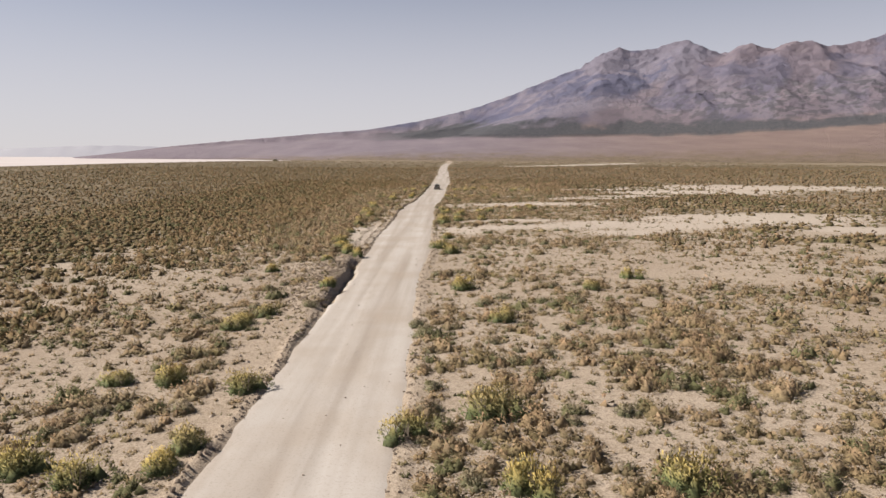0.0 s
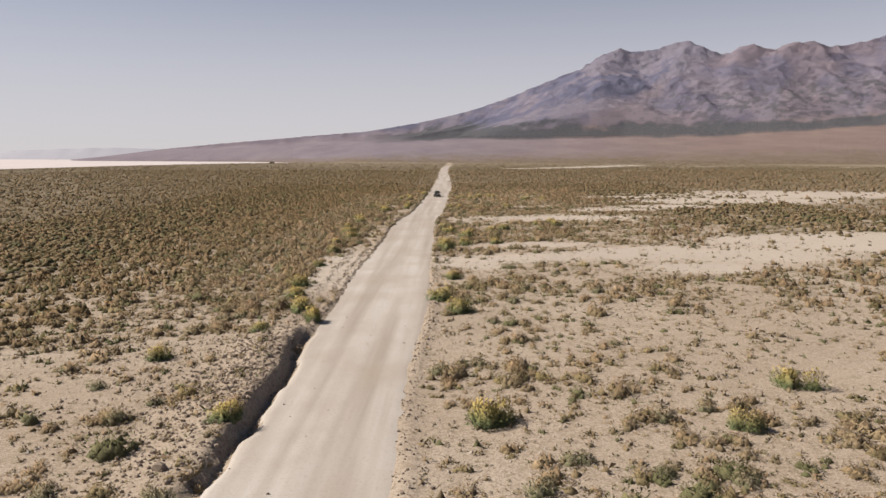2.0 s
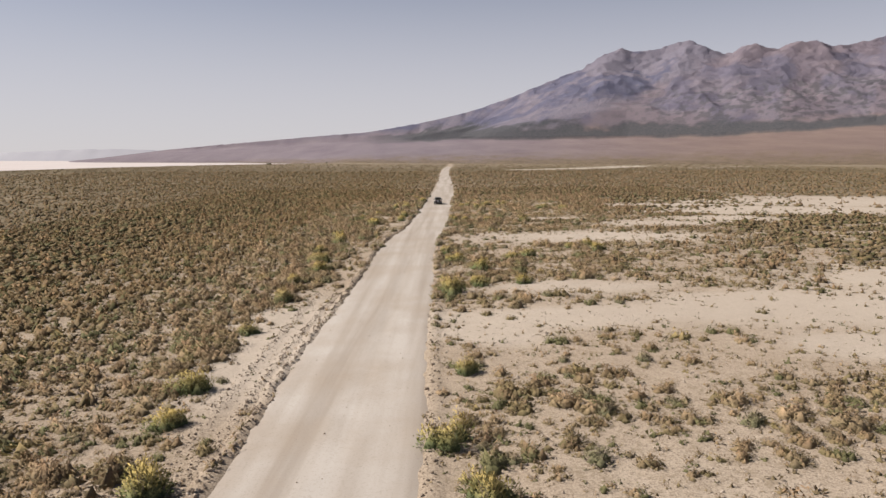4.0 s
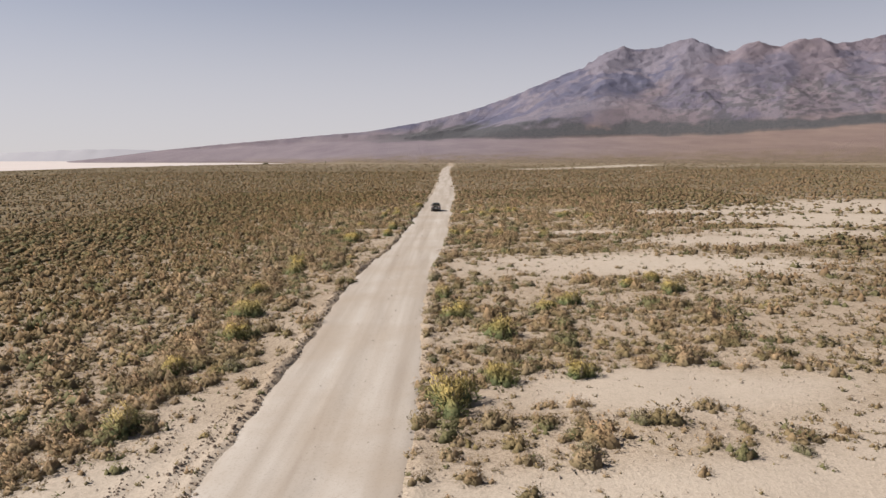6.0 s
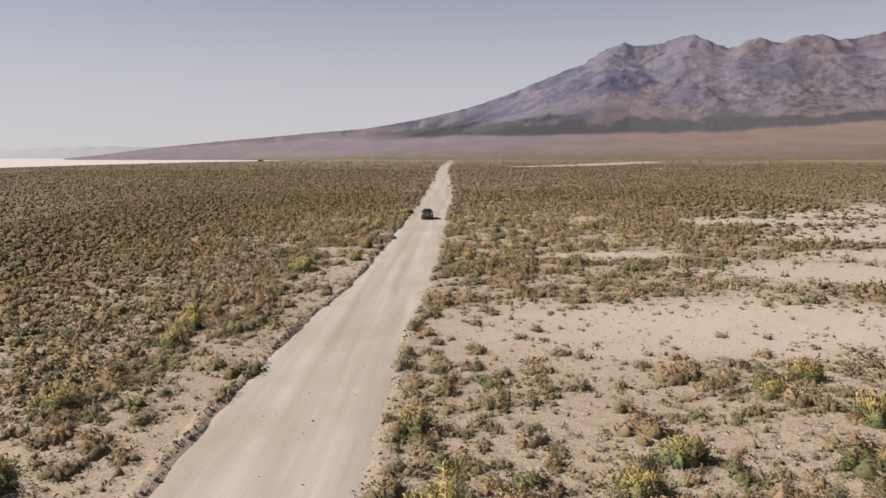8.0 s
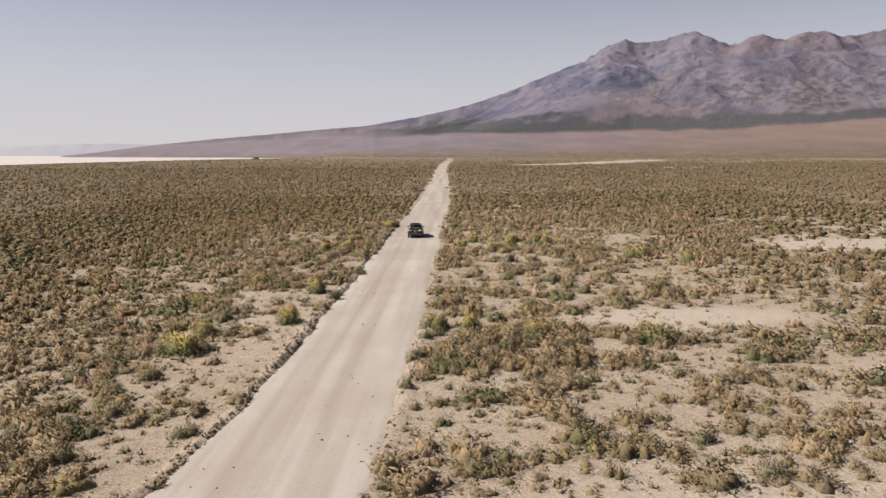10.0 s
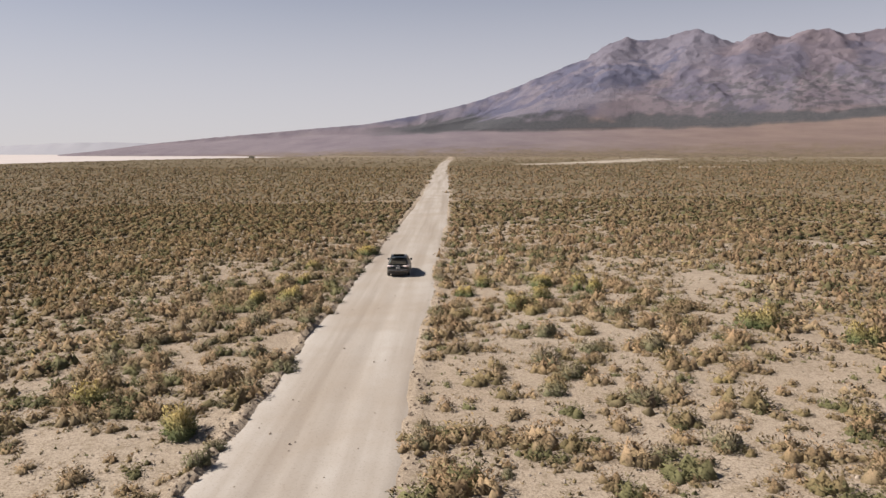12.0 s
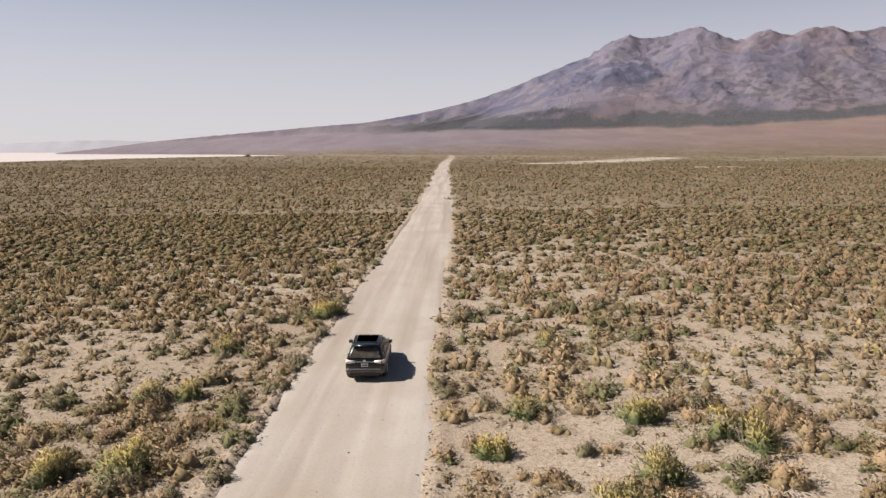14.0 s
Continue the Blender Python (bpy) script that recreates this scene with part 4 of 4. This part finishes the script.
n = 3800
y = rng.uniform(15, 270, n)
left = rng.rand(n) < 0.68
x = np.where(left, road_x(y) - ROAD_HALF + edge_wobble(y, 0) - np.abs(rng.normal(0.12, 0.2, n)), road_x(y) + ROAD_HALF + edge_wobble(y, 1) + np.abs(rng.normal(0.25, 0.4, n)))
clods("road_clods", x, y, rng.lognormal(-2.25, 0.42, n), "broken dry earth clods along the road edges")
n = 3600
y = np.clip(rng.normal(66, 8, n), 44, 82)
x = road_x(y) - ROAD_HALF - np.abs(rng.normal(1.0, 1.0 + 4.0 * rng.rand(n), n)) - 0.5
clods("bank_gravel", x, y, rng.lognormal(-2.3, 0.45, n), "loose gravel on the graded spoil bank")


n = 2000
y = rng.uniform(80, 120, n)
x = road_x(y) - ROAD_HALF + edge_wobble(y, 0) - np.where(rng.rand(n) < 0.6, 1.1, 2.1 + 0.02 * (y - 80)) + rng.normal(0, 0.22, n)
clods("pullout_clods", x, y, rng.lognormal(-2.85, 0.5, n), "crumbled earth windrows beside the road")
n = 3000
y = rng.uniform(16, 250, n)
x = np.where(rng.rand(n) < 0.6, road_x(y) + ROAD_HALF - 0.2 + np.abs(rng.normal(0, 0.9, n)), road_x(y) - ROAD_HALF + 0.3 - np.abs(rng.normal(0, 0.7, n)))
clods("verge_gravel", x, y, rng.lognormal(-2.75, 0.4, n), "small loose stones on the road verges")


n = 26000
x, y = rng.uniform(-22, 20, n), rng.uniform(16, 246, n)
on = (view_gap(x, y) < 36) & (np.abs(x - road_x(y)) > ROAD_HALF + 0.5) & (rng.rand(n) < 0.25 + 0.75 * step(0.42, 0.6, fbm(x / 4 + 2, y / 4, 3)))
x, y = x[on], y[on]
clods("sand_gravel", x, y, rng.lognormal(-2.55, 0.45, len(x)), "small stones and crumbs strewn over the sand", pebble_tris, PEBBLE)


n = 260
y = rng.uniform(16, 262, n)
x = road_x(y) + rng.uniform(-0.92, 0.92, n) * ROAD_HALF
clods("road_stones", x, y, rng.lognormal(-2.75, 0.35, n), "single loose stones lying on the gravel road", high=lie(x, y) + 0.02 + 0.05 * (1 - ((x - road_x(y)) / 4.35) ** 2) - 0.01)


# ---- trees far off at the edge of the dry lake ----
def far_tree(x, y, wide, tall):
    z = float(lie(np.array([x]), np.array([y]))[0]) - 0.1
    top = tagged(new("tree"), "dark lone desert tree far off on the plain", "tree", "far trees")
    top.matrix_basis = pose(x, y, z)
    stem = stem_tris(rng, 10, wide * 0.5, tall * 0.8)
    new("trunk", tri_mesh("trunk", stem, BARK)).parent = top
    new("crown", tri_mesh("crown", (lambda m: (m[0] * [wide, wide, tall], m[1], m[2]))(mound(rng, 160, 1, 0.2, 6, 7, 3)), TREE_LEAF)).parent = top


for x, y, wide, tall in ((-348, 1400, 11, 5.5), (-395, 2300, 7, 7), (-355, 2300, 7, 8), (-240, 2200, 5, 6), (-80, 2100, 4, 5)):
    far_tree(x, y, wide, tall)


# ---- the car ----
def part(name, bm, mat, parent, label="", smooth=True):
    bmesh.ops.recalc_face_normals(bm, faces=bm.faces)
    me = bpy.data.meshes.new(name)
    bm.to_mesh(me)
    bm.free()
    me.polygons.foreach_set("use_smooth", np.full(len(me.polygons), smooth))
    me.materials.append(mat)
    ob = new(name, me)
    ob.parent = parent
    return tagged(ob, label) if label else ob


def loft(rings, closed=True):
    bm = bmesh.new()
    rows = [[bm.verts.new(p) for p in r] for r in rings]
    k = len(rows[0])
    for a, b in zip(rows, rows[1:]):
        for i in range(k if closed else k - 1):
            bm.faces.new((a[i], a[(i + 1) % k], b[(i + 1) % k], b[i]))
    if closed:
        bm.faces.new(rows[0]), bm.faces.new(rows[-1])
    return bm


def box(x0, x1, y0, y1, z0, z1, bevel=0.02):
    bm = bmesh.new()
    bmesh.ops.create_cube(bm, size=1, matrix=Matrix.LocRotScale(((x0 + x1) / 2, (y0 + y1) / 2, (z0 + z1) / 2), None, (x1 - x0, y1 - y0, z1 - z0)))
    if bevel:
        bmesh.ops.bevel(bm, geom=bm.edges[:], offset=bevel, segments=2, affect="EDGES", profile=0.5)
    return bm


def tube(points, radius, sides=8):
    bm = bmesh.new()
    rows = []
    for p in points:
        rows.append([bm.verts.new((p[0] + radius * math.cos(2 * math.pi * i / sides), p[1], p[2] + radius * math.sin(2 * math.pi * i / sides))) for i in range(sides)])
    for a, b in zip(rows, rows[1:]):
        for i in range(sides):
            bm.faces.new((a[i], a[(i + 1) % sides], b[(i + 1) % sides], b[i]))
    bm.faces.new(rows[0]), bm.faces.new(rows[-1])
    return bm


def wheel_ring(x0, x1, inner, outer, sides=28):
    """A ring round the x axis."""
    bm = bmesh.new()
    prof = ((x0, inner), (x0 + 0.02, outer - 0.02), (x0 + 0.05, outer), (x1 - 0.05, outer), (x1 - 0.02, outer - 0.02), (x1, inner))
    rows = [[bm.verts.new((x, r * math.cos(2 * math.pi * i / sides), r * math.sin(2 * math.pi * i / sides))) for x, r in prof] for i in range(sides)]
    for a, b in zip(rows, rows[1:] + rows[:1]):
        for i in range(len(prof)):
            bm.faces.new((a[i], a[(i + 1) % len(prof)], b[(i + 1) % len(prof)], b[i]))
    return bm


def paint_material():
    m, n, l, b = material("dark_car_paint", 0.28, 0.55)
    v = position(n, l)
    g = n.new("ShaderNodeNewGeometry")
    sep = n.new("ShaderNodeSeparateXYZ")
    l.new(g.outputs["Position"], sep.inputs[0])
    low = n.new("ShaderNodeMapRange")
    low.inputs["From Min"].default_value, low.inputs["From Max"].default_value = 0.85, 0.20
    l.new(sep.outputs["Z"], low.inputs["Value"])
    dust = mix(n, l, 1.0, low.outputs[0], ramp(n, l, noisy(n, l, v, 4.0, 5, 0.7), (0.25, 0.25), (0.75, 1.0)), "MULTIPLY")
    l.new(mix(n, l, dust, (0.012, 0.017, 0.017), (0.30, 0.25, 0.205)), b.inputs["Base Color"])
    l.new(ramp(n, l, dust, (0.0, 0.28), (0.6, 0.9)), b.inputs["Roughness"])
    l.new(ramp(n, l, dust, (0.0, 0.5), (0.5, 0.0)), b.inputs["Metallic"])
    return m


PAINT = paint_material()
GLASS = plain_material("tinted_car_glass", (0.012, 0.016, 0.018), (0.02, 0.026, 0.028), 2.0, 0.12)
DUSTY_GLASS = plain_material("dusty_rear_glass", (0.05, 0.045, 0.035), (0.16, 0.135, 0.105), 3.0, 0.45)
TRIM = plain_material("black_trim", (0.015, 0.015, 0.015), (0.035, 0.033, 0.03), 8.0, 0.6)
RUBBER = plain_material("dusty_rubber", (0.03, 0.028, 0.026), (0.10, 0.085, 0.07), 6.0, 0.9)
ALLOY = plain_material("alloy", (0.45, 0.44, 0.43), (0.6, 0.59, 0.58), 6.0, 0.35, 0, 0.9)
CHROME = plain_material("chrome", (0.62, 0.62, 0.62), (0.75, 0.75, 0.75), 6.0, 0.2, 0, 1.0)
LAMP = plain_material("clear_red_tail_lamp", (0.60, 0.42, 0.40), (0.80, 0.72, 0.70), 20.0, 0.2)
PLATE = plain_material("white_plate", (0.55, 0.54, 0.52), (0.7, 0.69, 0.66), 8.0, 0.5)


def car(x, y, turn):
    """Heads along +y; origin on the ground under the rear bumper."""
    top = tagged(new("car"), "dark grey sport utility vehicle with dusty rear on gravel road", "car")
    z0 = float(lie(np.array([x]), np.array([y + 2.0]))[0]) + 0.065
    top.matrix_basis = pose(x, y, z0, 0, 0, turn)
    top.scale = (1.1, 1.07, 1.06)
    # lower body: y, half width, sill, waist
    stations = ((0.0, 0.70, 0.46, 0.90), (0.05, 0.84, 0.36, 1.00), (0.18, 0.90, 0.30, 1.05), (0.5, 0.935, 0.27, 1.07), (1.1, 0.945, 0.25, 1.07), (2.4, 0.945, 0.24, 1.05), (3.3, 0.945, 0.24, 1.03),
                (3.8, 0.935, 0.26, 0.99), (4.3, 0.90, 0.28, 0.92), (4.6, 0.82, 0.32, 0.83), (4.73, 0.70, 0.38, 0.72), (4.77, 0.58, 0.44, 0.62))
    rings = []
    for sy_, w, lo, hi in stations:
        halfp = ((0.0, lo), (w * 0.80, lo), (w * 0.96, lo + 0.07), (w, lo + 0.22 * (hi - lo)), (w, lo + 0.55 * (hi - lo)), (w * 0.985, lo + 0.8 * (hi - lo)), (w * 0.93, hi - 0.02), (w * 0.80, hi), (0.0, hi + 0.015))
        rings.append([(px, sy_, pz) for px, pz in halfp] + [(-px, sy_, pz) for px, pz in halfp[-2:0:-1]])
    part("body", loft(rings), PAINT, top)
    # cabin: z, rear y, front y, half width at rear, half width at front
    levels = ((1.02, 0.14, 3.62, 0.83, 0.86), (1.18, 0.22, 3.32, 0.80, 0.84), (1.38, 0.38, 2.95, 0.73, 0.77), (1.56, 0.55, 2.60, 0.65, 0.69), (1.65, 0.68, 2.42, 0.59, 0.63), (1.69, 0.95, 2.15, 0.48, 0.52))

    def rim(z, a, b, wa, wb):
        c = 0.10
        return [(-wa + c, a, z), (wa - c, a, z), (wa, a + c * 1.5, z), ((wa + wb) / 2 + 0.02, (a + b) / 2, z), (wb, b - c * 2.5, z), (wb - c * 1.6, b, z),
                (-wb + c * 1.6, b, z), (-wb, b - c * 2.5, z), (-(wa + wb) / 2 - 0.02, (a + b) / 2, z), (-wa, a + c * 1.5, z)]
    part("cabin", loft([rim(*lv) for lv in levels]), PAINT, top)

    def at(z):
        zs = [lv[0] for lv in levels]
        return [float(np.interp(z, zs, [lv[k] for lv in levels])) for k in (1, 2, 3, 4)]

    def pane(name, corners, mat, label=""):
        bm = bmesh.new()
        outer = [bm.verts.new(c) for c in corners]
        bm.faces.new(outer)
        bmesh.ops.solidify(bm, geom=bm.faces[:], thickness=0.012)
        return part(name, bm, mat, top, label, False)
    ra, rb = at(1.12), at(1.52)
    pane("rear_window", [(-ra[2] + 0.10, ra[0] - 0.02, 1.12), (ra[2] - 0.10, ra[0] - 0.02, 1.12), (rb[2] - 0.09, rb[0] - 0.02, 1.52), (-rb[2] + 0.09, rb[0] - 0.02, 1.52)], DUSTY_GLASS, "dust-filmed rear window")
    fa, fb = at(1.10), at(1.58)
    pane("windscreen", [(-fa[3] + 0.16, fa[1] + 0.02, 1.10), (fa[3] - 0.16, fa[1] + 0.02, 1.10), (fb[3] - 0.16, fb[1] + 0.02, 1.58), (-fb[3] + 0.16, fb[1] + 0.02, 1.58)], GLASS)
    for side in (-1, 1):
        for y0, y1, y2, y3 in ((0.55, 1.10, 1.10, 0.80), (1.16, 2.10, 2.06, 1.16), (2.16, 3.05, 2.48, 2.12)):
            def sidex(yy, z):
                a, b, wa, wb = at(z)
                return side * (float(np.interp(yy, (a + 0.15, (a + b) / 2, b - 0.25), (wa, (wa + wb) / 2 + 0.02, wb))) + 0.012)
            pane("side_window", [(sidex(y0, 1.12), y0, 1.12), (sidex(y1, 1.12), y1, 1.12), (sidex(y2, 1.54), y2, 1.54), (sidex(y3, 1.54), y3, 1.54)], GLASS)
        # mirror
        part("mirror", box(side * 0.90 - 0.005 if side > 0 else -1.08, 1.08 if side > 0 else -0.895, 2.92, 3.06, 1.06, 1.22, 0.03), TRIM, top)
        part("roof_rail", tube([(side * 0.60, 0.85, 1.640), (side * 0.605, 0.95, 1.685), (side * 0.62, 1.6, 1.700), (side * 0.63, 2.2, 1.685), (side * 0.635, 2.32, 1.640)], 0.022), TRIM, top)
        # tail lamp wraps round the corner
        lamp = loft([[(side * 0.42, -0.005, 0.93), (side * 0.42, 0.03, 0.93), (side * 0.42, 0.06, 1.01), (side * 0.42, 0.03, 1.01)],
                     [(side * 0.72, 0.0, 0.88), (side * 0.72, 0.06, 0.88), (side * 0.72, 0.10, 1.03), (side * 0.72, 0.05, 1.03)],
                     [(side * 0.88, 0.08, 0.87), (side * 0.86, 0.12, 0.87), (side * 0.84, 0.16, 1.04), (side * 0.865, 0.12, 1.04)],
                     [(side * 0.935, 0.36, 0.94), (side * 0.91, 0.38, 0.94), (side * 0.90, 0.40, 1.03), (side * 0.925, 0.38, 1.03)]])
        part("tail_lamp", lamp, LAMP, top, "pale clear and red tail lamp")
        part("head_lamp", box(side * 0.68 - 0.14, side * 0.68 + 0.14, 4.50, 4.68, 0.66, 0.80, 0.03), CHROME, top)
        part("exhaust_tip", box(side * 0.58 - 0.09, side * 0.58 + 0.09, -0.01, 0.14, 0.36, 0.43, 0.02), CHROME, top)
        part("sill_trim", box(side * 0.93 - 0.03, side * 0.93 + 0.03, 1.45, 3.30, 0.25, 0.40, 0.02), TRIM, top)
        for hy in (1.35, 2.30):
            part("door_handle", box(side * 0.955 - 0.015, side * 0.955 + 0.015, hy, hy + 0.20, 0.90, 0.935, 0.01), CHROME, top)
        for wy in (0.98, 3.78):
            wheel = tagged(new("wheel"), "")
            wheel.parent = top
            wheel.matrix_basis = pose(side * 0.845, wy, 0.365)
            part("arch_liner", wheel_ring(-0.09, 0.108, 0.33, 0.425), TRIM, wheel)
            part("tyre", wheel_ring(-0.115, 0.118, 0.235, 0.37), RUBBER, wheel)
            disc = bmesh.new()
            bmesh.ops.create_cone(disc, cap_ends=True, segments=24, radius1=0.24, radius2=0.20, depth=0.06, matrix=Matrix.Translation((side * 0.085, 0, 0)) @ Matrix.Rotation(side * math.pi / 2, 4, "Y"))
            part("rim", disc, ALLOY, wheel)
            for k in range(5):
                a = 2 * math.pi * k / 5
                spoke = box(-0.012, 0.012, -0.035, 0.035, 0.05, 0.21, 0.008)
                bmesh.ops.transform(spoke, matrix=Matrix.Translation((side * 0.12, 0, 0)) @ Matrix.Rotation(a, 4, "X"), verts=spoke.verts[:])
                part("spoke", spoke, ALLOY, wheel)
    part("spoiler", loft([[(-0.60, 0.42, 1.60), (-0.60, 0.75, 1.66), (-0.60, 0.75, 1.63), (-0.60, 0.44, 1.57)], [(0, 0.38, 1.62), (0, 0.75, 1.68), (0, 0.75, 1.65), (0, 0.40, 1.59)],
                          [(0.60, 0.42, 1.60), (0.60, 0.75, 1.66), (0.60, 0.75, 1.63), (0.60, 0.44, 1.57)]]), PAINT, top)
    pane("roof_glass", [(-0.46, 1.0, 1.70), (0.46, 1.0, 1.70), (0.49, 2.12, 1.70), (-0.49, 2.12, 1.70)], GLASS, "dark glass sunroof")
    part("bumper", box(-0.86, 0.86, -0.06, 0.20, 0.44, 0.62, 0.05), PAINT, top)
    part("bumper_trim", box(-0.76, 0.76, -0.075, 0.10, 0.62, 0.655, 0.012), CHROME, top, "bright bumper strip")
    part("diffuser", box(-0.70, 0.70, -0.02, 0.25, 0.28, 0.44, 0.04), TRIM, top)
    part("tailgate_trim", box(-0.40, 0.40, -0.025, 0.03, 0.955, 0.99, 0.01), CHROME, top)
    badge = bmesh.new()
    bmesh.ops.create_cone(badge, cap_ends=True, segments=20, radius1=0.06, radius2=0.055, depth=0.03, matrix=Matrix.Translation((0, -0.005, 1.03)) @ Matrix.Rotation(math.pi / 2, 4, "X"))
    part("badge", badge, CHROME, top)
    plate = part("number_plate", box(-0.155, 0.155, -0.035, 0.02, 0.74, 0.895, 0.006), PLATE, top, "white plate with dark bars")
    part("bar", box(-0.12, 0.12, -0.039, -0.03, 0.785, 0.85, 0), TRIM, plate)
    part("wiper", box(-0.02, 0.34, 0.14, 0.16, 1.125, 1.14, 0), TRIM, top)
    return top


car(-3.75, 238.0, 1.0)
